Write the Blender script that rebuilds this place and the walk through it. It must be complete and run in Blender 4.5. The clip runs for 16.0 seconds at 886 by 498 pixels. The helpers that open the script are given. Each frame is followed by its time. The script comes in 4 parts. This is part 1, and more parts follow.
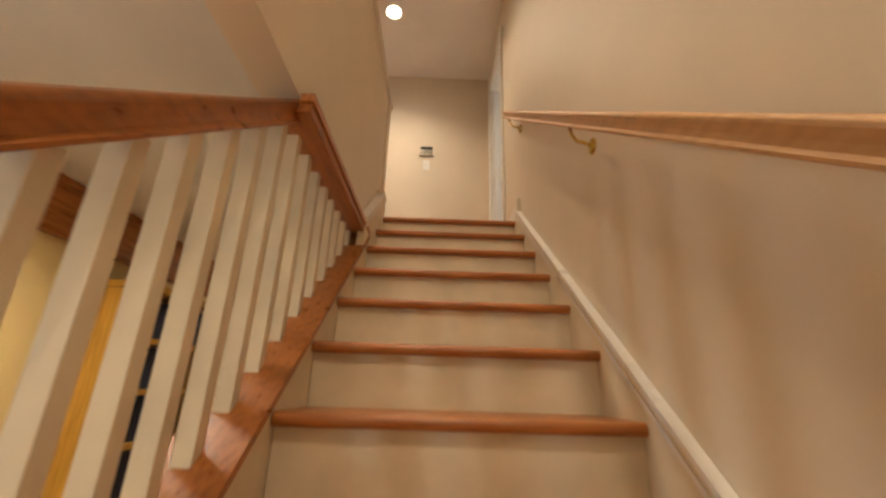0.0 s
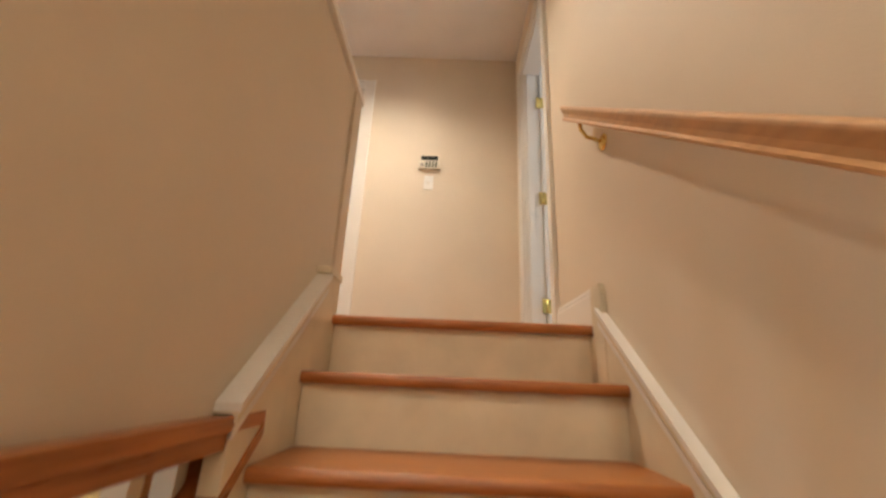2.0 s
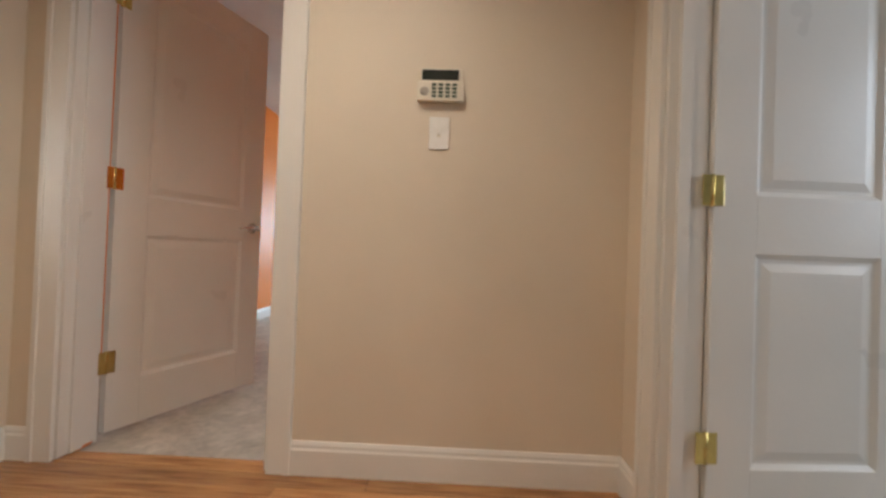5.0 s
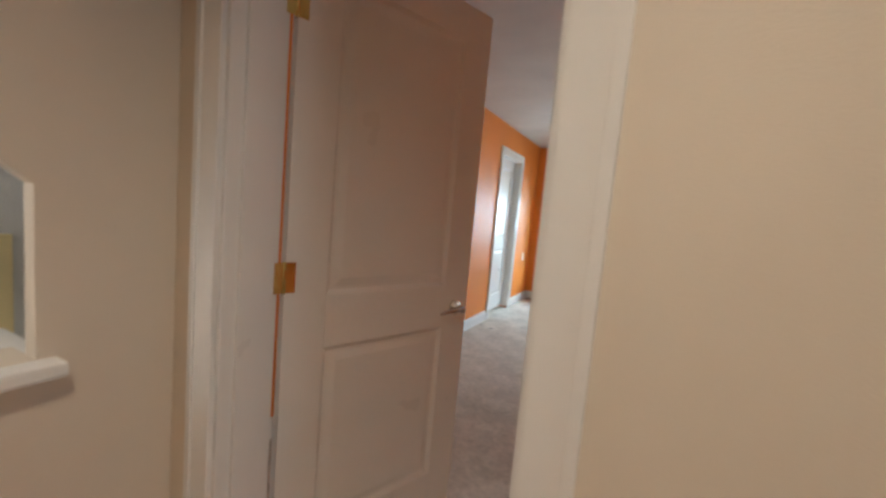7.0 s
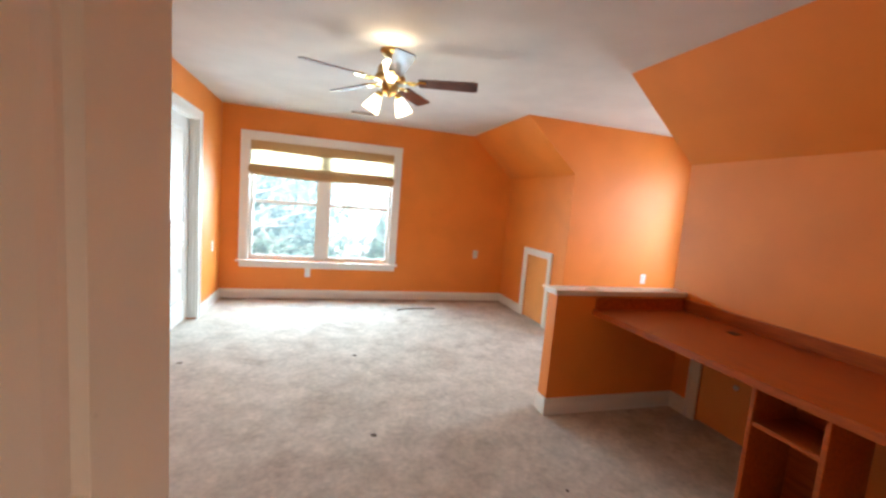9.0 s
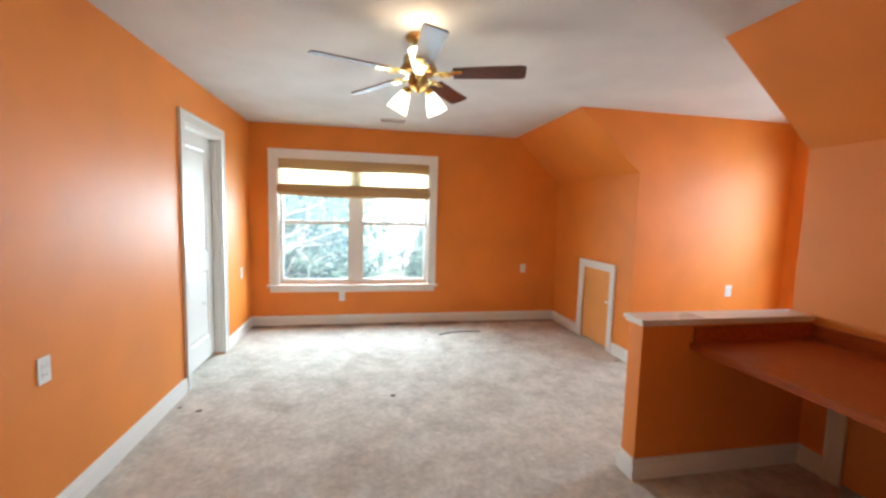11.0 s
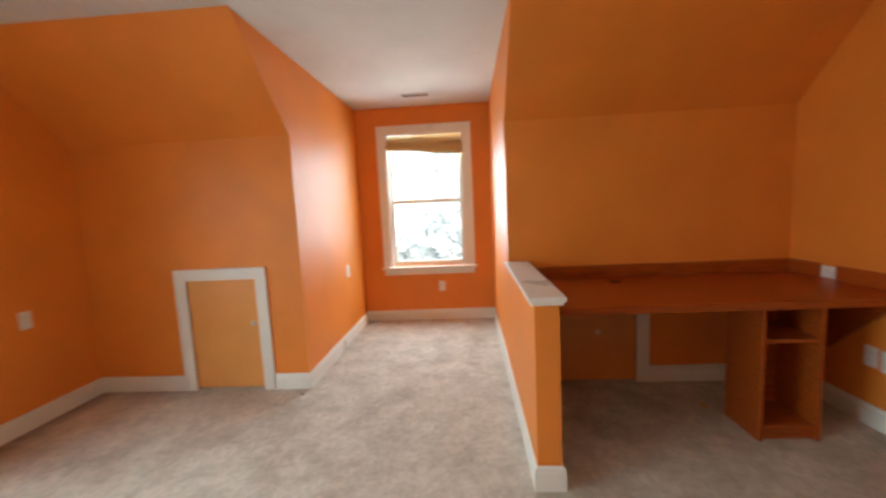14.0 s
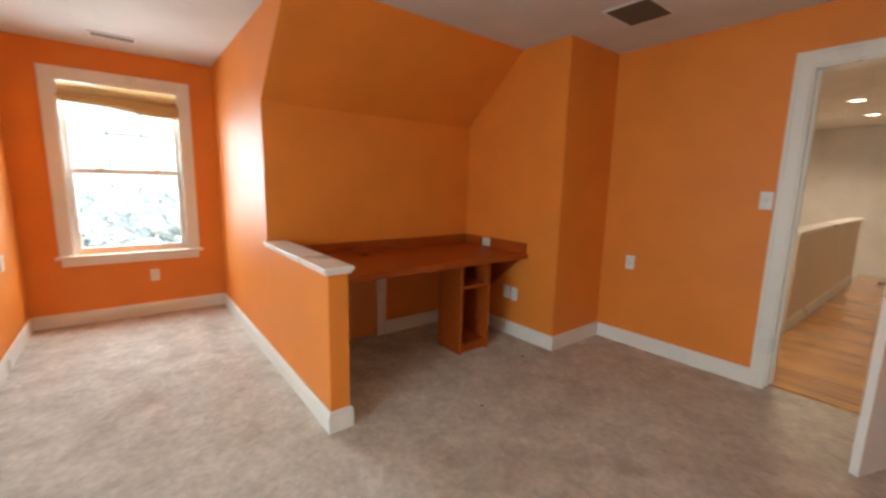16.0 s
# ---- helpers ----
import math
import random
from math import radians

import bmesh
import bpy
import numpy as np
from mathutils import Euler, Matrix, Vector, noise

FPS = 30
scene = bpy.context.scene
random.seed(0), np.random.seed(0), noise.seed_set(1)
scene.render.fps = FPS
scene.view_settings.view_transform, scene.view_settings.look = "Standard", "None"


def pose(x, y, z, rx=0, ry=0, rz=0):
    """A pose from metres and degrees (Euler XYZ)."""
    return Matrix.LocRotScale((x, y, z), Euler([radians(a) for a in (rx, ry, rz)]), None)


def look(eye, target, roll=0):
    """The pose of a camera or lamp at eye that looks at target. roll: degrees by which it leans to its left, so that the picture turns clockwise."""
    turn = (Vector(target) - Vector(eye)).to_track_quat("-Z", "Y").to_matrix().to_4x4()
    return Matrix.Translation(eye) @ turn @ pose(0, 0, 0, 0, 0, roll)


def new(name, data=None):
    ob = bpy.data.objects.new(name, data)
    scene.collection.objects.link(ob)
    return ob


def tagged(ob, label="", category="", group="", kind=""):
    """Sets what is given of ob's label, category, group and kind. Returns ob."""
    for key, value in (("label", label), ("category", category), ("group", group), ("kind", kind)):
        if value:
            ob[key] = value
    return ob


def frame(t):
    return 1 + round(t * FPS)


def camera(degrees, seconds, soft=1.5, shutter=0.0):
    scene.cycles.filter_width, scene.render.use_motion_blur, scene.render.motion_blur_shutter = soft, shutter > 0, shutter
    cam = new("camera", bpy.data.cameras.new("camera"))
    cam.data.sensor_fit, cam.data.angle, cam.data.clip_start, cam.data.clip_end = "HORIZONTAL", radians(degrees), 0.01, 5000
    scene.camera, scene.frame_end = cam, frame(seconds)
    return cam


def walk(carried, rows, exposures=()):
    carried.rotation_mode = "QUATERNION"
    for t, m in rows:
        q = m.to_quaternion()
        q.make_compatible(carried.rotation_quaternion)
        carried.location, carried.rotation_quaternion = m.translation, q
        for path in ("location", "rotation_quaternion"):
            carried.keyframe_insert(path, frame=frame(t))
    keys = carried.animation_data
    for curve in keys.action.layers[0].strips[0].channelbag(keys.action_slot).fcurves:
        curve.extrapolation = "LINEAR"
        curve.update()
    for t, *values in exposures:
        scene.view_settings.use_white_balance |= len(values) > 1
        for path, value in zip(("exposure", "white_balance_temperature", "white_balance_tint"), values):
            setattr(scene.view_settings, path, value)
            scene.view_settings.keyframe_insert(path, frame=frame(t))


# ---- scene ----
cam = camera(95.4, 16.0, soft=2.7, shutter=0.4)
PATH = [
    (0, (0.364, -2.414, -1.049), (0.387, -0.524, -0.395), 1.8),
    (0.5, (0.388, -2.138, -0.821), (0.355, -0.242, -0.185), 3.1),
    (1, (0.394, -1.852, -0.617), (0.431, 0.047, 0.008), 2.1),
    (1.5, (0.406, -1.617, -0.4), (0.338, 0.289, 0.203), 2.1),
    (2, (0.376, -1.345, -0.194), (0.347, 0.557, 0.424), 2.6),
    (2.5, (0.35, -1.12, 0.029), (0.216, 0.8, 0.573), 1.1),
    (3, (0.353, -0.842, 0.195), (0.331, 1.109, 0.633), -0.4),
    (5.5, (0.192, 0.161, 0.942), (0.078, 2.158, 0.933), 3.8),
    (6, (0.078, 0.36, 1.074), (-0.295, 2.325, 1.037), 6.5),
    (6.5, (-0.063, 0.604, 1.194), (-0.876, 2.427, 1.069), 4.1),
    (7, (-0.232, 0.796, 1.298), (-1.127, 2.574, 1.105), 5.1),
    (7.5, (-0.452, 1.115, 1.345), (-1.043, 2.997, 1.035), 4.8),
    (8, (-0.585, 1.400, 1.343), (-0.906, 3.352, 1.058), 2.6),
    (8.5, (-0.632, 1.55, 1.345), (-0.391, 3.53, 1.207), 4.2),
    (9, (-0.659, 1.657, 1.395), (-0.094, 3.564, 1.176), 4.7),
    (11.5, (-0.555, 2.432, 1.421), (-0.242, 4.401, 1.262), 2.2),
    (12, (-0.7, 2.786, 1.364), (-0.435, 4.764, 1.227), 3.7),
    (12.5, (-0.71, 3.228, 1.364), (0.116, 5.043, 1.22), 1.2),
    (13, (-0.768, 3.745, 1.372), (0.465, 5.317, 1.286), -2.8),
    (13.5, (-0.886, 4.052, 1.327), (0.859, 5.02, 1.196), -2.8),
    (14, (-0.852, 4.409, 1.296), (1.132, 4.54, 1.083), -2.8),
    (14.5, (-0.811, 4.703, 1.302), (1.15, 4.371, 1.087), -2.0),
    (15, (-0.915, 4.926, 1.316), (0.907, 4.137, 1.074), -0.2),
    (15.5, (-0.987, 4.98, 1.306), (0.697, 3.956, 0.963), 2.5),
    (16, (-1.029, 4.911, 1.309), (0.523, 3.69, 0.994), 1.3),
]
EXPOSURES = [(0, 2.98, 7100, 10), (1, 3.15, 7000, 10), (2, 3.22, 6450, 10), (3, 3.25, 6150, 10), (5.5, 2.25, 6100, 10), (7, 2.1, 6100, 10), (8, 2.35, 6200, 10), (8.5, 2.55, 6150, 10), (9, 2.9, 6300, 10), (11.5, 2.5, 6400, 10),
             (12, 2.25, 6350, 10), (12.5, 2.0, 6400, 10), (13.5, 1.75, 6900, 10), (14.0, 2.4, 7000, 10), (14.5, 2.85, 7050, 10), (16, 2.55, 6950, 10)]
walk(cam, [(t, look(e, g, r)) for t, e, g, r in PATH], EXPOSURES)

# ---- world and light ----
world = bpy.data.worlds.new("sky")
scene.world = world
world.use_nodes = True
wn, wl = world.node_tree.nodes, world.node_tree.links
sky = wn.new("ShaderNodeTexSky")
sky.sky_type, sky.sun_disc = "NISHITA", False
sky.sun_elevation, sky.sun_rotation = radians(38), radians(200)
sky.air_density, sky.dust_density = 1.0, 4.0
wl.new(sky.outputs[0], wn["Background"].inputs[0])
wn["Background"].inputs[1].default_value = 0.095
sun = new("sun", bpy.data.lights.new("sun", "SUN"))
sun.data.energy, sun.data.angle, sun.data.color = 1.5, radians(14), (1, 0.97, 0.92)
sun.matrix_basis = look((0, 0, 30), (-5, 14, 6))


def area(name, m, w, h, power, colour):
    l = new(name, bpy.data.lights.new(name, "AREA"))
    l.data.shape, l.data.size, l.data.size_y, l.data.energy, l.data.color = "RECTANGLE", w, h, power, colour
    l.matrix_basis = m
    return l


DAY, WARM = (0.65, 0.865, 1.0), (1.0, 0.84, 0.65)
area("sky_light_north", look((-0.70, 7.80, 1.45), (-0.70, 4.6, -0.30)), 1.9, 1.2, 34, DAY)
area("sky_light_dormer", look((4.10, 4.875, 1.50), (1.5, 4.875, 0.05)), 0.95, 1.4, 15, DAY)
area("sky_light_side_room", look((3.3, 0.4, 1.5), (1.2, 0.8, 1.0)), 0.9, 1.2, 4, (0.86, 0.93, 1.0))
# unseen fill lamp added to brighten the alcove's inside
area("alcove_fill_light", look((-1.66, 0.26, 1.45), (-1.66, 1.3, 1.1)), 0.30, 0.5, 0.45, (0.86, 0.93, 1.0))
# unseen lamp added low down to throw streaks through the balusters
area("stair_streak_light", look((-1.36, -2.60, -1.05), (0.88, -0.9, -0.75)), 0.09, 0.95, 0.75, (0.88, 0.95, 1.0))


def spot(x, y, z, power, colour=WARM, radius=0.09, cone=142):
    l = new("downlight_lamp", bpy.data.lights.new("downlight_lamp", "SPOT"))
    l.data.energy, l.data.color, l.data.shadow_soft_size = power, colour, radius
    l.data.spot_size, l.data.spot_blend = radians(cone), 1.0
    l.matrix_basis = pose(x, y, z)
    return l


def bulb(x, y, z, power, colour=WARM, radius=0.03):
    l = new("bulb_lamp", bpy.data.lights.new("bulb_lamp", "POINT"))
    l.data.energy, l.data.color, l.data.shadow_soft_size = power, colour, radius
    l.matrix_basis = pose(x, y, z)
    return l


# ---- materials ----
def mat(name, base, rough=0.6, vary=0.06, scale=6.0, bump=0.05, bscale=150.0, metal=0.0, tint=None, spec=0.5, stretch=(1, 1, 1), emit=0.0, coat=0.0, rand=0.0):
    m = bpy.data.materials.new(name)
    m.use_nodes = True
    n, l = m.node_tree.nodes, m.node_tree.links
    b = n["Principled BSDF"]
    tc = n.new("ShaderNodeTexCoord")
    mp = n.new("ShaderNodeMapping")
    mp.inputs["Scale"].default_value = stretch
    l.new(tc.outputs["Object"], mp.inputs[0])
    t1 = n.new("ShaderNodeTexNoise")
    t1.inputs["Scale"].default_value, t1.inputs["Detail"].default_value = scale, 8
    l.new(mp.outputs[0], t1.inputs["Vector"])
    ramp = n.new("ShaderNodeValToRGB")
    dark = tint or tuple(c * (1 - vary * 2.2) for c in base)
    lite = tuple(min(1, c * (1 + vary)) for c in base)
    ramp.color_ramp.elements[0].position, ramp.color_ramp.elements[1].position = 0.32, 0.62
    ramp.color_ramp.elements[0].color, ramp.color_ramp.elements[1].color = (*dark, 1), (*lite, 1)
    l.new(t1.outputs[0], ramp.inputs[0])
    out = ramp.outputs[0]
    if rand:
        oi = n.new("ShaderNodeObjectInfo")
        mr = n.new("ShaderNodeMapRange")
        mr.inputs[3].default_value, mr.inputs[4].default_value = 1 - rand, 1 + rand
        l.new(oi.outputs["Random"], mr.inputs[0])
        hs = n.new("ShaderNodeHueSaturation")
        l.new(mr.outputs[0], hs.inputs["Value"])
        l.new(out, hs.inputs["Color"])
        out = hs.outputs[0]
    l.new(out, b.inputs["Base Color"])
    t2 = n.new("ShaderNodeTexNoise")
    t2.inputs["Scale"].default_value, t2.inputs["Detail"].default_value = bscale, 4
    l.new(mp.outputs[0], t2.inputs["Vector"])
    bp = n.new("ShaderNodeBump")
    bp.inputs["Strength"].default_value, bp.inputs["Distance"].default_value = min(1, bump * 4), 0.004
    l.new(t2.outputs[0], bp.inputs["Height"])
    l.new(bp.outputs[0], b.inputs["Normal"])
    rr = n.new("ShaderNodeMapRange")
    rr.inputs[3].default_value, rr.inputs[4].default_value = max(0.03, rough - 0.08), min(1, rough + 0.08)
    l.new(t1.outputs[0], rr.inputs[0])
    l.new(rr.outputs[0], b.inputs["Roughness"])
    b.inputs["Metallic"].default_value = metal
    b.inputs["Specular IOR Level"].default_value = spec
    b.inputs["Coat Weight"].default_value = coat
    if emit:
        b.inputs["Emission Color"].default_value = (*base, 1)
        b.inputs["Emission Strength"].default_value = emit
    return m


ORANGE = mat("orange_wall_paint", (0.80, 0.250, 0.038), 0.50, 0.03, 2.5, 0.05, 220, spec=0.42)
ORANGE_DOOR = mat("orange_door_paint", (0.80, 0.345, 0.095), 0.35, 0.03, 3, 0.03, 120)
CREAM = mat("cream_wall_paint", (0.72, 0.625, 0.50), 0.58, 0.02, 2.0, 0.05, 260)
YELLOW = mat("pale_yellow_paint", (0.80, 0.66, 0.34), 0.6, 0.04, 3, 0.05, 200)
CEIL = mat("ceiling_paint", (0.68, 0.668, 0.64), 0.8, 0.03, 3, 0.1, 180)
# lighter copy of CEIL: light bounced off the hall floor put into the colour
HALLCEIL_LIT = mat("ceiling_paint_bounce_lit", (0.82, 0.785, 0.76), 0.8, 0.02, 3, 0.1, 180)
WHITE = mat("white_trim_paint", (0.80, 0.775, 0.725), 0.30, 0.012, 3, 0.02, 60)
SIDEW = mat("side_room_paint", (0.70, 0.68, 0.66), 0.6, 0.03, 3, 0.04, 200)
MUNTIN = mat("grey_glazing_bar", (0.14, 0.145, 0.145), 0.4, 0.03, 10, 0.01, 60)
RISER = mat("stair_riser_paint", (0.74, 0.66, 0.50), 0.38, 0.05, 6, 0.03, 60)
OAK = mat("honey_oak", (0.42, 0.155, 0.040), 0.36, 0.10, 5, 0.05, 60, stretch=(1.0, 14, 14), tint=(0.29, 0.095, 0.022), coat=0.1)
OAK_Y = mat("oak_rail", (0.40, 0.145, 0.038), 0.30, 0.10, 5, 0.04, 60, stretch=(14, 1.0, 14), tint=(0.27, 0.085, 0.020), coat=0.1)
OAK_PALE = mat("pale_oak_handrail", (0.56, 0.32, 0.145), 0.45, 0.10, 5, 0.04, 60, stretch=(14, 1.0, 14), tint=(0.51, 0.285, 0.125), coat=0.03)
PLANK = mat("oak_floor_plank", (0.50, 0.245, 0.088), 0.22, 0.12, 4, 0.04, 70, stretch=(1, 16, 16), tint=(0.28, 0.115, 0.036), coat=0.4, rand=0.22)
CHERRY = mat("cherry_stained_wood", (0.40, 0.085, 0.012), 0.38, 0.10, 5, 0.03, 60, stretch=(12, 1.2, 12), tint=(0.29, 0.055, 0.008), coat=0.03, spec=0.35)
BRASS = mat("polished_brass", (0.80, 0.65, 0.24), 0.2, 0.08, 20, 0.02, 80, metal=1.0)
ANTIQUE = mat("antique_brass", (0.46, 0.30, 0.12), 0.3, 0.1, 20, 0.02, 80, metal=1.0)
NICKEL = mat("satin_nickel", (0.62, 0.58, 0.52), 0.25, 0.08, 20, 0.02, 80, metal=1.0)
BLADE = mat("dark_walnut_blade", (0.085, 0.026, 0.016), 0.32, 0.2, 6, 0.03, 60, stretch=(1.5, 14, 14))
PLASTIC = mat("white_plastic", (0.80, 0.79, 0.76), 0.35, 0.03, 20, 0.01, 80)
IVORY = mat("ivory_plastic", (0.72, 0.67, 0.56), 0.4, 0.03, 20, 0.01, 80)
SCREEN = mat("dark_display", (0.03, 0.035, 0.03), 0.2, 0.1, 20, 0.0, 80)
KEYCAPS = mat("dark_green_keys", (0.06, 0.09, 0.06), 0.5, 0.1, 20, 0.0, 80)
BLACK = mat("black_plastic", (0.02, 0.02, 0.02), 0.5, 0.1, 20, 0.0, 80)
NAVY = mat("navy_fabric", (0.018, 0.025, 0.07), 0.8, 0.2, 12, 0.05, 200)
GOLDWOOD = mat("yellow_pine", (0.55, 0.30, 0.05), 0.4, 0.1, 6, 0.04, 60, stretch=(8, 8, 1))
PAPER = mat("white_paper", (0.75, 0.74, 0.72), 0.7, 0.05, 20, 0.02, 80)
VENT = mat("vent_enamel", (0.42, 0.37, 0.32), 0.5, 0.05, 15, 0.02, 90)
RETURN = mat("brown_vent_enamel", (0.12, 0.085, 0.06), 0.5, 0.05, 15, 0.02, 90)
DARK = mat("dark_void", (0.03, 0.025, 0.02), 0.9, 0.1, 10, 0.0, 60)
BARK = mat("tree_bark", (0.42, 0.41, 0.40), 0.9, 0.2, 10, 0.3, 40)
DARKBARK = mat("dark_cedar_bark", (0.13, 0.11, 0.095), 0.9, 0.2, 10, 0.3, 40)
LEAF = mat("cedar_foliage", (0.13, 0.20, 0.155), 0.7, 0.3, 1.2, 0.1, 30)
# foliage paled well beyond leaf colour to paint in distance haze
BUSH = mat("far_foliage_hazed", (0.54, 0.58, 0.56), 0.8, 0.3, 0.8, 0.1, 20)
SCRAP = mat("dark_scrap", (0.09, 0.06, 0.045), 0.9, 0.2, 30, 0.1, 80)
# backdrop colour: haze painted in as pale blue-grey with a weak glow
HAZE = mat("painted_haze_glow", (0.58, 0.66, 0.65), 0.9, 0.12, 0.12, 0.0, 1.0, emit=0.05, stretch=(1, 1, 0.5))
GROUND = mat("winter_grass_ground", (0.24, 0.26, 0.19), 0.95, 0.2, 0.4, 0.1, 8)


def carpet_material():
    m = mat("worn_beige_carpet", (0.62, 0.558, 0.487), 0.95, 0.1, 5.0, 0.25, 260, spec=0.1, tint=(0.555, 0.492, 0.42))
    n, l = m.node_tree.nodes, m.node_tree.links
    b = n["Principled BSDF"]
    first = b.inputs["Base Color"].links[0].from_socket
    tc = n.new("ShaderNodeTexCoord")
    st = n.new("ShaderNodeTexNoise")
    st.inputs["Scale"].default_value, st.inputs["Detail"].default_value = 2.2, 8
    st.inputs["Distortion"].default_value = 0.8
    l.new(tc.outputs["Object"], st.inputs["Vector"])
    mask = n.new("ShaderNodeMapRange")
    mask.inputs[1].default_value, mask.inputs[2].default_value, mask.inputs[4].default_value = 0.50, 0.72, 0.5
    l.new(st.outputs[0], mask.inputs[0])
    mix = n.new("ShaderNodeMix")
    mix.data_type = "RGBA"
    mix.inputs[7].default_value = (0.33, 0.25, 0.19, 1)
    l.new(mask.outputs[0], mix.inputs[0])
    l.new(first, mix.inputs[6])
    tuft = n.new("ShaderNodeTexNoise")
    tuft.inputs["Scale"].default_value, tuft.inputs["Detail"].default_value = 34, 5
    l.new(tc.outputs["Object"], tuft.inputs["Vector"])
    tr = n.new("ShaderNodeMapRange")
    tr.inputs[1].default_value, tr.inputs[2].default_value = 0.3, 0.7
    tr.inputs[3].default_value, tr.inputs[4].default_value = 0.86, 1.09
    l.new(tuft.outputs[0], tr.inputs[0])
    hs = n.new("ShaderNodeHueSaturation")
    l.new(tr.outputs[0], hs.inputs["Value"])
    l.new(mix.outputs[2], hs.inputs["Color"])
    # pile brushed this way and that
    brush = n.new("ShaderNodeTexNoise")
    brush.inputs["Scale"].default_value, brush.inputs["Detail"].default_value, brush.inputs["Distortion"].default_value = 7.5, 3, 1.6
    l.new(tc.outputs["Object"], brush.inputs["Vector"])
    br = n.new("ShaderNodeMapRange")
    br.inputs[1].default_value, br.inputs[2].default_value = 0.38, 0.62
    br.inputs[3].default_value, br.inputs[4].default_value = 0.93, 1.05
    l.new(brush.outputs[0], br.inputs[0])
    hb = n.new("ShaderNodeHueSaturation")
    l.new(br.outputs[0], hb.inputs["Value"])
    l.new(hs.outputs[0], hb.inputs["Color"])
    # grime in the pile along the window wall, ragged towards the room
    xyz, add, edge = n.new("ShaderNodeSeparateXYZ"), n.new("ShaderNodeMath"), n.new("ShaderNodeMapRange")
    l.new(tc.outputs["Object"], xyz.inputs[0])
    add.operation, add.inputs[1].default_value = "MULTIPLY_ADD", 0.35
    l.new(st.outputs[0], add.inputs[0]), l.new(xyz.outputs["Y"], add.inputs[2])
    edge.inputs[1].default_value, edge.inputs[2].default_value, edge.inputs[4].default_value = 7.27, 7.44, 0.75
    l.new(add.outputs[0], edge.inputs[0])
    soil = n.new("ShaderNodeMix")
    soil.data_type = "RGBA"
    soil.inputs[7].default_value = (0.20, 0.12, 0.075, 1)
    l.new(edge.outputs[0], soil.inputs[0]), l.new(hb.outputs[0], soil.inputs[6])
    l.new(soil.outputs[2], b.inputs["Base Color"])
    return m


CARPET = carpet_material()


def glass_material():
    m = bpy.data.materials.new("window_glass")
    m.use_nodes = True
    n, l = m.node_tree.nodes, m.node_tree.links
    n.remove(n["Principled BSDF"])
    tr, gl, fr, mx = (n.new("ShaderNode" + k) for k in ("BsdfTransparent", "BsdfGlossy", "Fresnel", "MixShader"))
    gl.inputs["Roughness"].default_value = 0.02
    fr.inputs["IOR"].default_value = 1.3
    # a weak whitish veil that paints glare over the view outside
    glare, veil = n.new("ShaderNodeBsdfTranslucent"), n.new("ShaderNodeMixShader")
    glare.inputs[0].default_value, veil.inputs[0].default_value = (0.80, 0.95, 0.98, 1), 0.022
    l.new(tr.outputs[0], veil.inputs[1]), l.new(glare.outputs[0], veil.inputs[2])
    l.new(fr.outputs[0], mx.inputs[0]), l.new(veil.outputs[0], mx.inputs[1]), l.new(gl.outputs[0], mx.inputs[2])
    l.new(mx.outputs[0], n["Material Output"].inputs[0])
    return m


GLASS = glass_material()


def fabric(name, base, through_share, open_share=0.0):
    m = bpy.data.materials.new(name)
    m.use_nodes = True
    n, l = m.node_tree.nodes, m.node_tree.links
    n.remove(n["Principled BSDF"])
    df, tl, mx = n.new("ShaderNodeBsdfDiffuse"), n.new("ShaderNodeBsdfTranslucent"), n.new("ShaderNodeMixShader")
    tc, wv, rp = n.new("ShaderNodeTexCoord"), n.new("ShaderNodeTexNoise"), n.new("ShaderNodeValToRGB")
    mp = n.new("ShaderNodeMapping")
    mp.inputs["Scale"].default_value = (1, 1, 14)
    wv.inputs["Scale"].default_value = 14
    rp.color_ramp.elements[0].color = (*[c * 0.75 for c in base], 1)
    rp.color_ramp.elements[1].color = (*base, 1)
    l.new(tc.outputs["Object"], mp.inputs[0]), l.new(mp.outputs[0], wv.inputs["Vector"]), l.new(wv.outputs[0], rp.inputs[0])
    l.new(rp.outputs[0], df.inputs[0]), l.new(rp.outputs[0], tl.inputs[0])
    mx.inputs[0].default_value = through_share
    l.new(df.outputs[0], mx.inputs[1]), l.new(tl.outputs[0], mx.inputs[2])
    tp, weave = n.new("ShaderNodeBsdfTransparent"), n.new("ShaderNodeMixShader")
    weave.inputs[0].default_value = open_share
    l.new(mx.outputs[0], weave.inputs[1]), l.new(tp.outputs[0], weave.inputs[2])
    l.new(weave.outputs[0], n["Material Output"].inputs[0])
    return m


LINEN = fabric("tan_linen", (0.58, 0.39, 0.20), 0.16)
SHEER = fabric("sheer_linen", (0.92, 0.82, 0.58), 0.35, 0.35)


def lit(name, colour, strength):
    m = bpy.data.materials.new(name)
    m.use_nodes = True
    b = m.node_tree.nodes["Principled BSDF"]
    b.inputs["Base Color"].default_value = (*colour, 1)
    b.inputs["Emission Color"].default_value = (*colour, 1)
    b.inputs["Emission Strength"].default_value = strength
    return m


FROST = lit("lit_frosted_glass", (1.0, 0.86, 0.62), 0.9)
LENS = lit("lit_downlight", (1.0, 0.88, 0.68), 1.5)


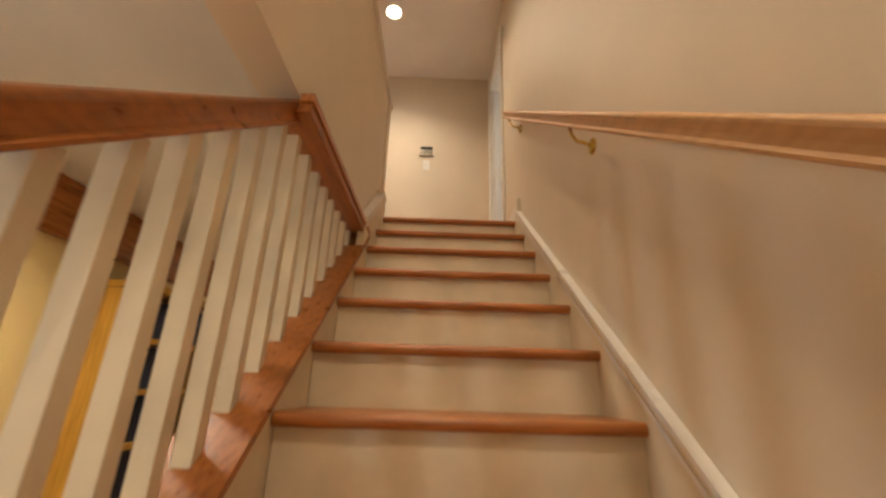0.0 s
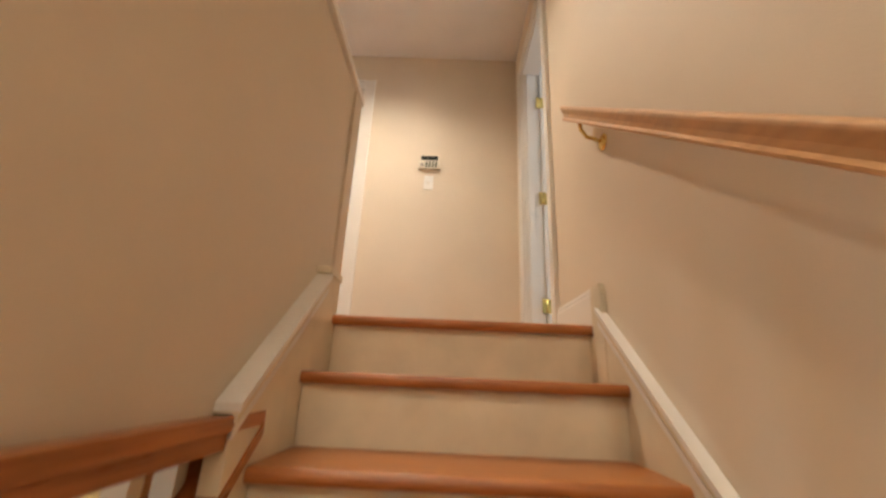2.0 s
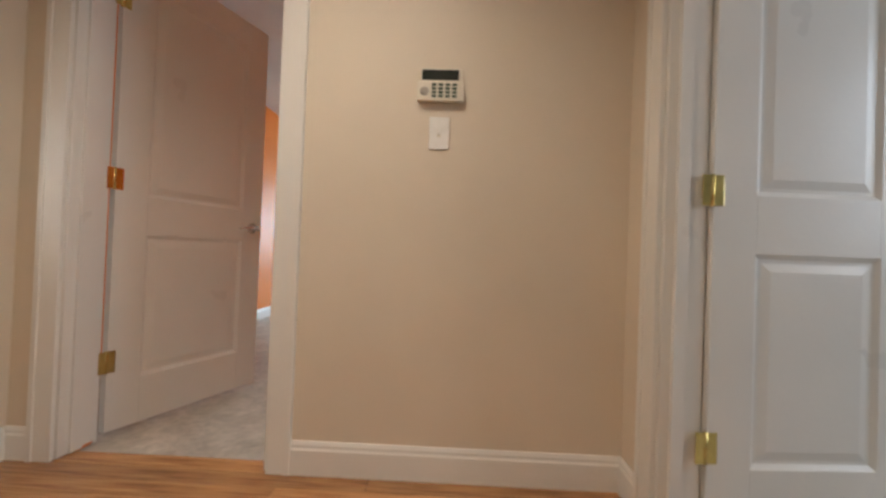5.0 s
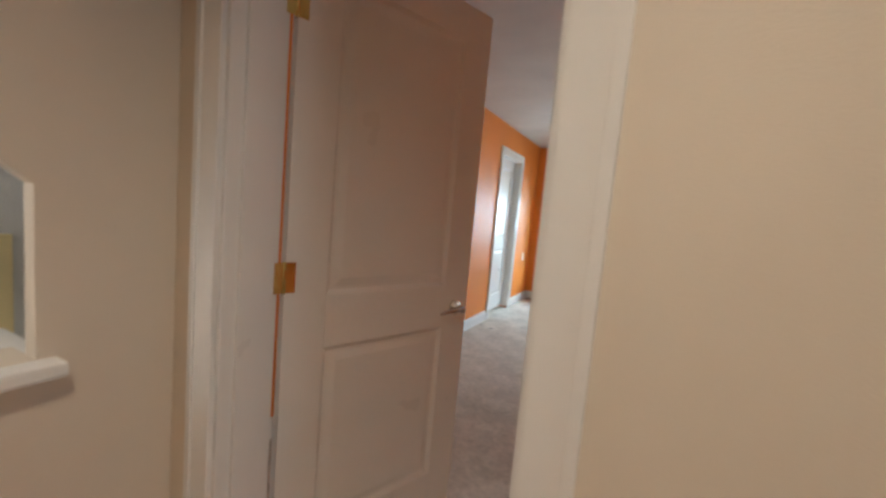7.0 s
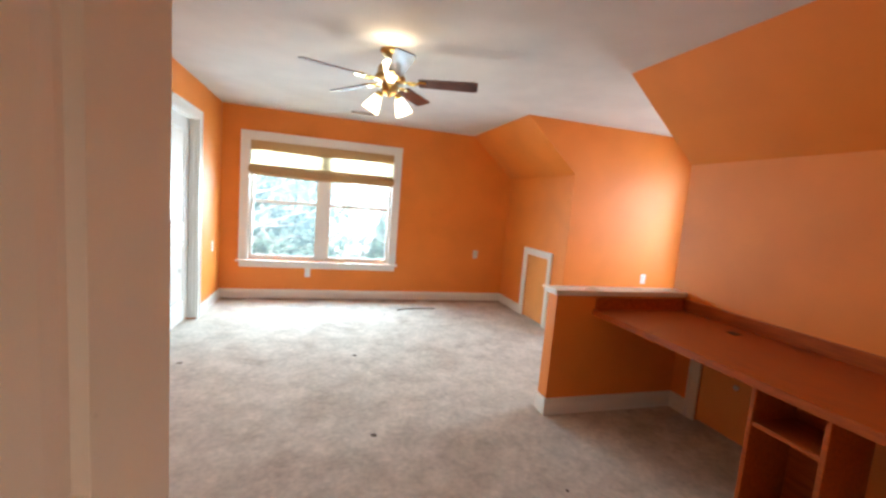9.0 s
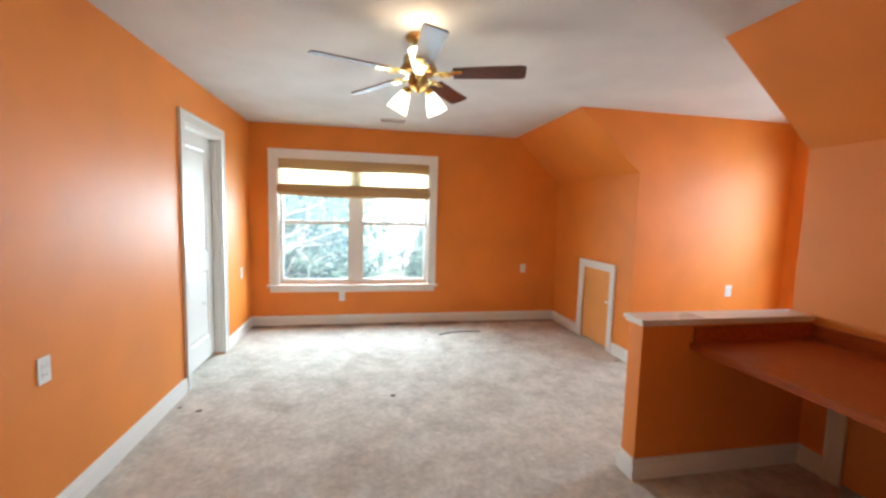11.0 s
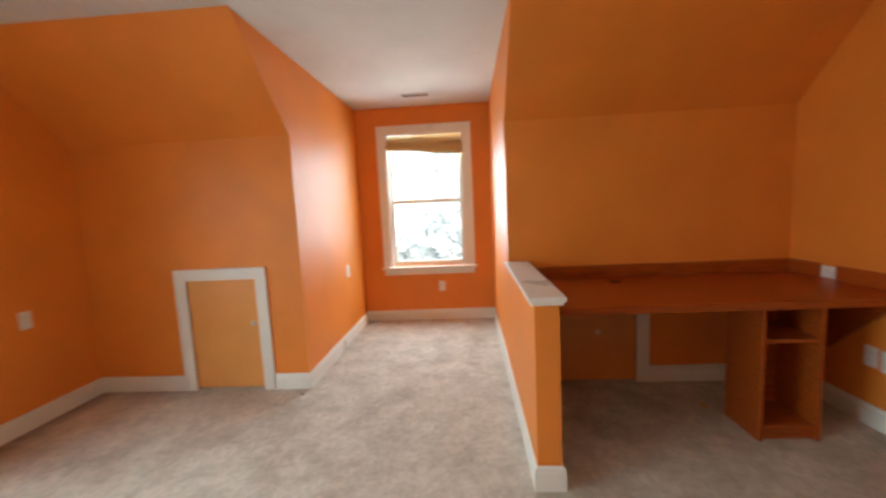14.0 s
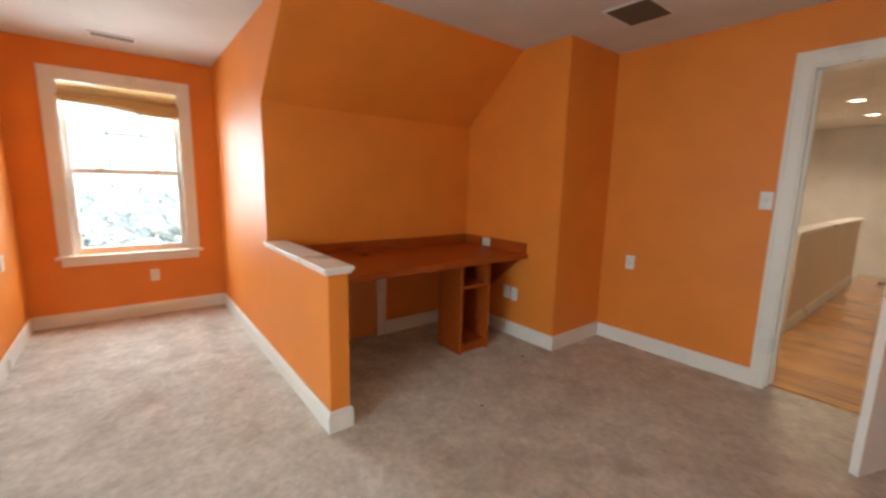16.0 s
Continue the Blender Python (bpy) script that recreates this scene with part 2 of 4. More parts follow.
# ---- building helpers ----
def box(bm, x0, x1, y0, y1, z0, z1, bevel=0.0):
    r = bmesh.ops.create_cube(bm, size=1.0, matrix=Matrix.Translation(((x0 + x1) / 2, (y0 + y1) / 2, (z0 + z1) / 2)) @ Matrix.Diagonal((abs(x1 - x0), abs(y1 - y0), abs(z1 - z0), 1)))
    if bevel:
        es = {e for v in r["verts"] for e in v.link_edges}
        bmesh.ops.bevel(bm, geom=list(es), offset=bevel, segments=2, affect="EDGES", profile=0.6)
    return bm


def boxes(*bs, bevel=0.0):
    bm = bmesh.new()
    for b in bs:
        box(bm, *b, bevel=bevel)
    return bm


def prism(points, a0, a1, axis="x"):
    """A solid with the given outline: (y, z) along x, (x, z) along y or (x, y) along z."""
    bm = bmesh.new()
    put = {"x": lambda a, p: (a, p[0], p[1]), "y": lambda a, p: (p[0], a, p[1]), "z": lambda a, p: (p[0], p[1], a)}[axis]
    lo, hi = [bm.verts.new(put(a0, p)) for p in points], [bm.verts.new(put(a1, p)) for p in points]
    bm.faces.new(lo), bm.faces.new(hi)
    for i in range(len(points)):
        j = (i + 1) % len(points)
        bm.faces.new((lo[i], lo[j], hi[j], hi[i]))
    bmesh.ops.recalc_face_normals(bm, faces=bm.faces)
    return bm


def turned(profile, segments=24, m=None):
    """A turned solid from (radius, height) pairs about z."""
    bm = bmesh.new()
    rings = []
    for r, z in profile:
        rings.append([bm.verts.new((r * math.cos(2 * math.pi * i / segments), r * math.sin(2 * math.pi * i / segments), z)) for i in range(segments)])
    for a, b in zip(rings, rings[1:]):
        for i in range(segments):
            j = (i + 1) % segments
            bm.faces.new((a[i], a[j], b[j], b[i]))
    bm.faces.new(rings[0]), bm.faces.new(rings[-1])
    bmesh.ops.recalc_face_normals(bm, faces=bm.faces)
    for f in bm.faces:
        f.smooth = True
    if m is not None:
        bmesh.ops.transform(bm, matrix=m, verts=bm.verts)
    return bm


def tube(points, r, segments=10):
    bm = bmesh.new()
    pts = [Vector(p) for p in points]
    rings = []
    for i, p in enumerate(pts):
        d = (pts[min(i + 1, len(pts) - 1)] - pts[max(i - 1, 0)]).normalized()
        q = d.to_track_quat("Z", "Y")
        rr = r[i] if isinstance(r, (list, tuple)) else r
        rings.append([bm.verts.new(p + q @ Vector((rr * math.cos(2 * math.pi * k / segments), rr * math.sin(2 * math.pi * k / segments), 0))) for k in range(segments)])
    for a, b in zip(rings, rings[1:]):
        for k in range(segments):
            j = (k + 1) % segments
            bm.faces.new((a[k], a[j], b[j], b[k]))
    bm.faces.new(rings[0]), bm.faces.new(rings[-1])
    bmesh.ops.recalc_face_normals(bm, faces=bm.faces)
    for f in bm.faces:
        f.smooth = True
    return bm


def moved(bm, m):
    bmesh.ops.transform(bm, matrix=m, verts=bm.verts)
    return bm


def part(name, bm, material, parent=None, label="", kind=""):
    me = bpy.data.meshes.new(name)
    bm.to_mesh(me)
    bm.free()
    me.materials.append(material)
    ob = new(name, me)
    ob.parent = parent
    return tagged(ob, label, kind=kind)


def thing(name, m, label, category, group="", kind=""):
    ob = new(name)
    ob.empty_display_size = 0.1
    ob.matrix_basis = m
    return tagged(ob, label, category, group, kind)


def solid(name, bm, material, label, category, kind="structure", group=""):
    return tagged(part(name, bm, material), label, category, group, kind)


# ---- large structure ----
CZ = 2.41          # ceiling height
CF = -0.016        # carpet level
RISE, RUN, STEPS = 0.185, 0.236, 14
LOW = -RISE * STEPS
SLOPE = RISE / RUN
XW, XE, YS, YN = -1.925, 1.985, 1.588, 7.295     # room walls
KNEE, XR = 1.843, 1.343                           # knee wall height and the ridge side of the slope
DS, DN, XD = 4.14, 5.64, 3.745                    # dormer cheeks and its window wall
YH, XH = 1.425, -1.34                             # hall side of the door wall, hall's far wall

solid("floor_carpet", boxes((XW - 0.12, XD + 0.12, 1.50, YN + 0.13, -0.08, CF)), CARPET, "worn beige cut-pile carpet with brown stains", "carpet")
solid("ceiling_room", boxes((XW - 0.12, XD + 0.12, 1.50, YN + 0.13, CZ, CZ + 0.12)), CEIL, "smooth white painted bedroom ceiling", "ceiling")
solid("ceiling_hall", boxes((XH - 0.12, 3.5, -4.72, 1.497, CZ, CZ + 0.12)), HALLCEIL_LIT, "smooth white painted hall ceiling, lightened for bounced light", "ceiling")
# room walls
wn0, wn1, wz0, wz1 = -1.625, 0.23, 0.49, 2.03
solid("wall_north", boxes((XW - 0.12, wn0, YN, YN + 0.13, -0.05, CZ), (wn1, XE + 0.12, YN, YN + 0.13, -0.05, CZ), (wn0, wn1, YN, YN + 0.13, 0, wz0), (wn0, wn1, YN, YN + 0.13, wz1, CZ)), ORANGE, "orange painted bedroom wall with a wide window", "wall")
wd0, wd1, wdz = 5.56, 6.34, 2.05
solid("wall_west", boxes((XW - 0.12, XW, 1.50, wd0, -0.05, CZ), (XW - 0.12, XW, wd1, YN, -0.05, CZ), (XW - 0.12, XW, wd0, wd1, wdz, CZ)), ORANGE, "orange painted bedroom wall with a white door", "wall")
dx0, dx1, dz = -1.165, -0.365, 2.07
solid("wall_south", boxes((XW, dx0, 1.50, YS, -0.05, CZ), (dx1, 0.885, 1.50, YS, -0.05, CZ), (dx0, dx1, 1.50, YS, dz, CZ)), ORANGE, "orange painted bedroom wall beside the doorway", "wall")
solid("wall_box", boxes((0.885, XE + 0.12, 1.50, 2.25, -0.05, CZ)), ORANGE, "orange painted boxed-out wall corner", "wall")
ay0, ay1, az = 5.985, 6.525, 0.835
solid("wall_knee_north", boxes((XE, XE + 0.12, DN, ay0, -0.05, KNEE), (XE, XE + 0.12, ay1, YN, -0.05, KNEE), (XE, XE + 0.12, ay0, ay1, az, KNEE)), ORANGE, "orange painted knee wall with a small access door", "wall")
by0, by1 = 3.26, 3.80
solid("wall_knee_south", boxes((XE, XE + 0.12, 2.25, by0, -0.05, KNEE), (XE, XE + 0.12, by1, DS, -0.05, KNEE), (XE, XE + 0.12, by0, by1, 0.60, KNEE)), ORANGE, "orange painted knee wall behind the desk", "wall")
outline = ((XE, KNEE), (XR, CZ - 0.001), (XE + 0.12, CZ - 0.001), (XE + 0.12, KNEE))
solid("sloped_ceiling_north", prism(outline, DN, YN, "y"), ORANGE, "orange painted sloping attic ceiling", "sloped ceiling")
solid("sloped_ceiling_south", prism(outline, 2.25, DS, "y"), ORANGE, "orange painted sloping attic ceiling above the desk", "sloped ceiling")
solid("wall_cheek_north", boxes((XE + 0.12, XD + 0.12, DN, DN + 0.11, -0.05, CZ)), ORANGE, "orange painted dormer side wall", "wall")
solid("wall_cheek_south", boxes((XE + 0.12, XD + 0.12, DS - 0.11, DS, -0.05, CZ)), ORANGE, "orange painted dormer side wall", "wall")
dw0, dw1, dwz0, dwz1 = 4.435, 5.315, 0.615, 2.12
solid("wall_dormer", boxes((XD, XD + 0.12, DS, dw0, -0.05, CZ), (XD, XD + 0.12, dw1, DN, -0.05, CZ), (XD, XD + 0.12, dw0, dw1, 0, dwz0), (XD, XD + 0.12, dw0, dw1, dwz1, CZ)), ORANGE, "orange painted dormer end wall with a window", "wall")
# hall and stair walls
solid("wall_hall_door", boxes((XH - 0.12, dx0, YH, 1.497, -0.05, CZ), (dx1, 1.0, YH, 1.497, -0.05, CZ), (dx0, dx1, YH, 1.497, dz, CZ)), CREAM, "cream painted hall wall between two doorways", "wall")
ry0, ry1 = 0.52, 1.20
solid("wall_stair_east", boxes((0.88, 1.0, -4.72, ry0, LOW, CZ), (0.88, 1.0, ry1, YH, LOW, CZ), (0.88, 1.0, ry0, ry1, dz, CZ), (0.88, 1.0, ry0, ry1, LOW, -0.025)), CREAM, "cream painted stair wall with a doorway", "wall")
hw = solid("half_wall_stair", boxes((-0.155, -0.040, -3.6, 0.12, -0.285, 0.925)), CREAM, "cream painted half wall beside the stairwell", "half wall")
solid("half_wall_cap", boxes((-0.178, -0.020, -3.62, 0.142, 0.927, 0.960), bevel=0.006), WHITE, "white painted cap on the half wall", "trim")
solid("half_wall_end_trim", boxes((-0.168, -0.030, 0.122, 0.134, 0.004, 0.924), (-0.039, -0.028, 0.035, 0.1215, 0.15, 0.924), bevel=0.002), CREAM, "cream painted trim on the half wall's end", "trim")
solid("wall_hall_west", prism(((1.148, 0.0), (YH, 0.0), (YH, CZ), (1.148, CZ)), XH - 0.05, XH, "x"), CREAM, "cream painted hall wall beside the door", "wall")
solid("wall_hall_west_below", boxes((XH - 0.12, XH, -4.72, 1.148, 0, 0.91)), CREAM, "cream painted hall wall under an alcove", "wall")
solid("wall_hall_west_above", prism(((1.148, 1.278), (0.35, 1.93), (0.35, CZ), (1.148, CZ)), XH - 0.05, XH, "x"), CREAM, "cream painted hall wall over a slanted alcove", "wall")
solid("wall_hall_west_far", boxes((XH - 0.12, XH, -4.72, 0.35, 0.91, CZ)), CREAM, "cream painted hall wall", "wall")
solid("wall_alcove", boxes((XH - 0.62, XH - 0.52, 0.2, 1.42, 0.6, 2.2), (XH - 0.52, XH - 0.051, 1.36, 1.42, 0.6, 2.2), (XH - 0.52, XH - 0.051, 0.2, 1.36, 2.0, 2.2), (XH - 0.52, XH - 0.12, 0.2, 1.36, 0.6, 0.80), (XH - 0.52, XH - 0.12, 0.1, 0.2, 0.6, 1.80)), CEIL, "white painted alcove behind the hall wall", "wall")
solid("alcove_panel", boxes((XH - 0.519, XH - 0.50, 0.40, 1.262, 0.815, 1.12), bevel=0.004), YELLOW, "pale yellow panel at the alcove's back", "panel")
solid("alcove_sill", boxes((XH - 0.30, XH + 0.055, 0.30, 1.185, 0.876, 0.909), bevel=0.008), WHITE, "white painted sill of the alcove", "trim")
solid("wall_south_end", boxes((XH - 0.12, 1.0, -4.84, -4.72, LOW, CZ)), SIDEW, "pale grey wall at the far end of the hall", "wall")
# side room behind the open door
solid("wall_side_room", boxes((1.0, 3.5, 1.428, 1.497, -0.05, CZ), (3.4, 3.5, -1.6, 1.428, -0.05, CZ), (1.0, 3.4, -1.7, -1.6, -0.05, CZ)), SIDEW, "pale grey side room walls", "wall")
solid("floor_side_room", boxes((1.0, 3.5, -1.7, 1.497, -0.06, 0.003)), CARPET, "beige carpet of the side room", "carpet")
# lower storey
solid("floor_lower", boxes((-4.0, 1.0, -4.84, 3.0, LOW - 0.1, LOW)), PLANK, "oak floor of the lower storey", "floor")
solid("ceiling_lower", boxes((XH - 0.12, -0.142, -4.72, 1.42, -0.21, -0.022), (-0.142, 1.0, 0.10, 1.42, -0.21, -0.022)), CEIL, "white ceiling of the lower storey", "ceiling")
# the narrow slot is added, out of view, for the streak lamp
solid("wall_lower_west", boxes((XH - 0.12, XH, -4.72, -2.70, LOW, -0.21), (XH - 0.12, XH, -2.50, 2.9, LOW, -0.21), (XH - 0.12, XH, -2.70, -2.50, LOW, -1.57), (XH - 0.12, XH, -2.70, -2.50, -0.53, -0.21)), YELLOW, "pale yellow lower storey wall", "wall")
solid("wall_lower_end", boxes((XH, 1.0, 1.43, 1.55, LOW, -0.05)), CREAM, "cream lower storey end wall", "wall")
solid("crown_board", boxes((XH, XH + 0.045, -4.7, 1.42, -0.465, -0.212), (XH + 0.045, XH + 0.06, -4.7, 1.42, -0.25, -0.212), bevel=0.004), OAK_Y, "stained oak board along the lower ceiling", "trim")


# ---- baseboards ----
def baseboard(x0, y0, x1, y1, nx, ny_, material=WHITE, h=0.118, z=CF):
    """A moulded board along the wall foot; (nx, ny_) points into the space."""
    d = Vector((x1 - x0, y1 - y0, 0))
    length = d.length
    d.normalize()
    side = Vector((nx, ny_, 0))
    bm = prism(((0.001, 0), (0.016, 0), (0.016, h - 0.03), (0.012, h - 0.022), (0.012, h - 0.012), (0.007, h), (0.001, h)), 0, length, "x")
    m = Matrix.Identity(4)
    m.col[0][:3], m.col[1][:3], m.col[2][:3], m.col[3][:3] = d, side, (0, 0, 1), (x0, y0, z)
    moved(bm, m)
    bmesh.ops.recalc_face_normals(bm, faces=bm.faces)
    return solid("baseboard", bm, material, "white painted moulded baseboard on the wall", "baseboard")


baseboard(XW, YN, XE, YN, 0, -1)
baseboard(XW, 1.60, XW, wd0 - 0.08, 1, 0)
baseboard(XW, wd1 + 0.08, XW, YN - 0.017, 1, 0)
baseboard(XE, ay1 + 0.085, XE, YN - 0.017, -1, 0)
baseboard(XE, DN + 0.001, XE, ay0 - 0.085, -1, 0)
baseboard(XE - 0.016, DN, XD, DN, 0, -1)
baseboard(XD, DS + 0.017, XD, DN - 0.017, -1, 0)
baseboard(0.870, DS, XD, DS, 0, 1)
baseboard(0.885, 4.03, 0.885, DS, -1, 0)
baseboard(0.870, 4.03, XE, 4.03, 0, -1)
baseboard(XE, by1 + 0.08, XE, 4.014, -1, 0)
baseboard(XE, 2.267, XE, by0 - 0.08, -1, 0)
baseboard(0.870, 2.25, XE, 2.25, 0, 1)
baseboard(0.885, YS + 0.017, 0.885, 2.25, -1, 0)
baseboard(dx1 + 0.08, YS, 0.885, YS, 0, 1)
baseboard(XW + 0.017, YS, dx0 - 0.08, YS, 0, 1)
baseboard(dx1 + 0.08, YH, 0.88, YH, 0, -1, z=0.0)
baseboard(0.88, ry1 + 0.08, 0.88, YH - 0.017, -1, 0, z=0.0)
baseboard(0.88, 0.0, 0.88, ry0 - 0.08, -1, 0, h=0.13, z=0.0)
baseboard(XH, -4.7, XH, YH - 0.017, 1, 0, z=0.0)
baseboard(-0.155, -3.6, -0.155, 0.12, -1, 0, z=0.0)
baseboard(XH, YH, dx0 - 0.08, YH, 0, -1, z=0.0)


# ---- doors and casings ----
def doorway(name, m, width, height, depth, label, back=True):
    """Casing and jambs round an opening; local x across, y through the wall, z up; the origin at the foot of the near face's middle."""
    d = thing(name, m, label, "door frame", kind="structure")
    w, c = width / 2, 0.080
    sides = [(-1, 0.0)] + ([(1, depth)] if back else [])
    for s, y in sides:
        for sx in (-1, 1):
            a, b = sorted((sx * (w - 0.006), sx * (w + c)))
            a2, b2 = sorted((sx * (w - 0.006), sx * (w + c - 0.02)))
            part("casing", boxes((a2, b2, min(y, y + s * 0.016), max(y, y + s * 0.016), CF, height + c), (min(sx * (w + c - 0.02), sx * (w + c)), max(sx * (w + c - 0.02), sx * (w + c)), min(y, y + s * 0.022), max(y, y + s * 0.022), CF, height + c), bevel=0.002), WHITE, d)
        part("head_casing", boxes((-w + 0.007, w - 0.007, min(y, y + s * 0.016), max(y, y + s * 0.016), height - 0.006, height + c - 0.02), (-w + 0.007, w - 0.007, min(y, y + s * 0.021), max(y, y + s * 0.021), height + c - 0.02, height + c), bevel=0.002), WHITE, d)
    for sx in (-1, 1):
        a, b = sorted((sx * (w + 0.002), sx * (w - 0.018)))
        part("jamb", boxes((a, b, 0.001, depth - 0.001, 0.004, height), (min(a, b) if sx < 0 else a - 0.012, b + 0.012 if sx < 0 else b, depth * 0.25, depth * 0.55, 0.004, height - 0.02), bevel=0.001), WHITE, d)
    part("head_jamb", boxes((-w + 0.019, w - 0.019, 0.001, depth - 0.001, height - 0.018, height + 0.002), bevel=0.001), WHITE, d)
    return d


def door_leaf(name, m, width, height, label, group="", handle=True, arch=False, hinge_z=(0.29, 1.05, 1.81), both=True):
    """A two-panel door; local x from the hinges, y into the leaf's thickness (0 = face seen first), z up."""
    d = thing(name, m, label, "door", group, kind="structure")
    t, st = 0.036, 0.130
    rails = ((0.0, 0.20), (0.82, 0.99), (height - 0.125, height))
    part("body", boxes((0, st, 0, t, 0, height), (width - st, width, 0, t, 0, height), *[(st, width - st, 0, t, a, b) for a, b in rails], (st, width - st, 0.0105, t - 0.0105, 0.1, height - 0.1), bevel=0.0015), WHITE, d)
    for lo, hi in ((rails[0][1], rails[1][0]), (rails[1][1], rails[2][0])):
        for y0, y1, y2 in ((0.001, 0.010, 0.004), (t - 0.001, t - 0.010, t - 0.004)):
            bm = bmesh.new()
            loops = []
            for inset, y in ((0.0, y0), (0.014, y1), (0.024, y1), (0.050, y2)):
                x0, x1, z0, z1 = st + inset, width - st - inset, lo + inset, hi - inset
                loops.append([bm.verts.new(p) for p in ((x0, y, z0), (x1, y, z0), (x1, y, z1), (x0, y, z1))])
            for a, b in zip(loops, loops[1:]):
                for i in range(4):
                    j = (i + 1) % 4
                    bm.faces.new((a[i], a[j], b[j], b[i]))
            bm.faces.new(loops[-1])
            bmesh.ops.recalc_face_normals(bm, faces=bm.faces)
            part("panel", bm, WHITE, d)
    for z in hinge_z:
        h = part("hinge", boxes((-0.034, -0.003, -0.003, 0.0005, z - 0.045, z + 0.045), (0.001, 0.030, -0.0015, 0.0005, z - 0.045, z + 0.045), bevel=0.001), BRASS, d, "polished brass butt hinge")
        part("knuckle", turned(((0.006, z - 0.047), (0.006, z + 0.047)), 10, Matrix.Translation((-0.004, 0.0, 0))), BRASS, h)
    if handle:
        for s, y in ((-1, 0.0), (1, t)):
            k = part("handle", turned(((0.030, 0), (0.030, 0.006), (0.012, 0.012), (0.011, 0.040), (0.014, 0.05)), 18, Matrix.Translation((width - 0.065, y, 0.895)) @ Matrix.Rotation(radians(90 * -s), 4, "X")), NICKEL, d, "satin nickel lever handle")
            part("lever", tube(((width - 0.065, y + s * 0.045, 0.895), (width - 0.10, y + s * 0.048, 0.897), (width - 0.155, y + s * 0.044, 0.892), (width - 0.175, y + s * 0.040, 0.886)), (0.011, 0.009, 0.007, 0.006)), NICKEL, k)
        part("latch_plate", boxes((width - 0.0005, width + 0.0015, 0.006, 0.030, 0.85, 0.91)), NICKEL, d)
    return d


doorway("door_frame_1", pose((dx0 + dx1) / 2, YH, 0), dx1 - dx0, dz, YS - YH, "white painted casing round the bedroom doorway")
door_leaf("door_1", pose(-1.1385, 1.612, 0.014, 0, 0, 69.8), 0.765, 2.045, "white two-panel interior door standing open on brass hinges")
doorway("door_frame_2", pose(0.88, (ry0 + ry1) / 2, 0, 0, 0, -90), ry1 - ry0, dz, 0.12, "white painted casing round the side room doorway")
door_leaf("door_2", pose(1.012, 1.170, 0.014, 0, 0, 4), 0.64, 2.045, "white two-panel door standing wide open into the side room", handle=False, hinge_z=(0.26, 1.0, 1.78))
doorway("door_frame_3", pose(XW, (wd0 + wd1) / 2, 0, 0, 0, 90), wd1 - wd0, wdz, 0.12, "white painted casing round a closed door", back=False)
door_leaf("door_3", pose(XW - 0.075, wd0 + 0.02, 0.014, 0, 0, 90), wd1 - wd0 - 0.04, 2.02, "white two-panel closed door in an orange wall", handle=False, hinge_z=())
solid("void_behind_door", boxes((XW - 0.20, XW - 0.125, wd0, wd1, 0, wdz)), SIDEW, "plain wall behind the closed door", "wall")


def access_door(name, y0, y1, top, label, knob_y):
    d = thing(name, pose(XE, (y0 + y1) / 2, 0), label, "access door", kind="structure")
    w = (y1 - y0) / 2
    part("panel", boxes((0.006, 0.026, -w + 0.004, w - 0.004, 0.0, top - 0.004), bevel=0.002), ORANGE_DOOR, d, "flat orange painted panel")
    for s in (-1, 1):
        a, b = sorted((s * (w - 0.004), s * (w + 0.062)))
        part("casing", boxes((-0.018, -0.001, a, b, CF, top + 0.08), (-0.024, -0.001, min(s * (w + 0.062), s * (w + 0.08)), max(s * (w + 0.062), s * (w + 0.08)), CF, top + 0.08), bevel=0.002), WHITE, d)
    part("head_casing", boxes((-0.018, -0.001, -w + 0.005, w - 0.005, top - 0.004, top + 0.062), (-0.023, -0.001, -w + 0.005, w - 0.005, top + 0.062, top + 0.08), bevel=0.002), WHITE, d)
    part("knob", turned(((0.008, 0), (0.008, 0.012), (0.016, 0.018), (0.017, 0.026), (0.010, 0.033)), 14, Matrix.Translation((0.006, knob_y, top * 0.6)) @ Matrix.Rotation(radians(-90), 4, "Y")), PLASTIC, d, "small white round knob")
    part("backing", boxes((0.03, 0.11, -w, w, 0, top)), DARK, d)
    return d


access_door("access_door", ay0, ay1, az, "small orange access door with white casing in the knee wall", -0.23)
access_door("access_door", by0, by1, 0.60, "small orange access door with white casing beneath the desk", 0.0)


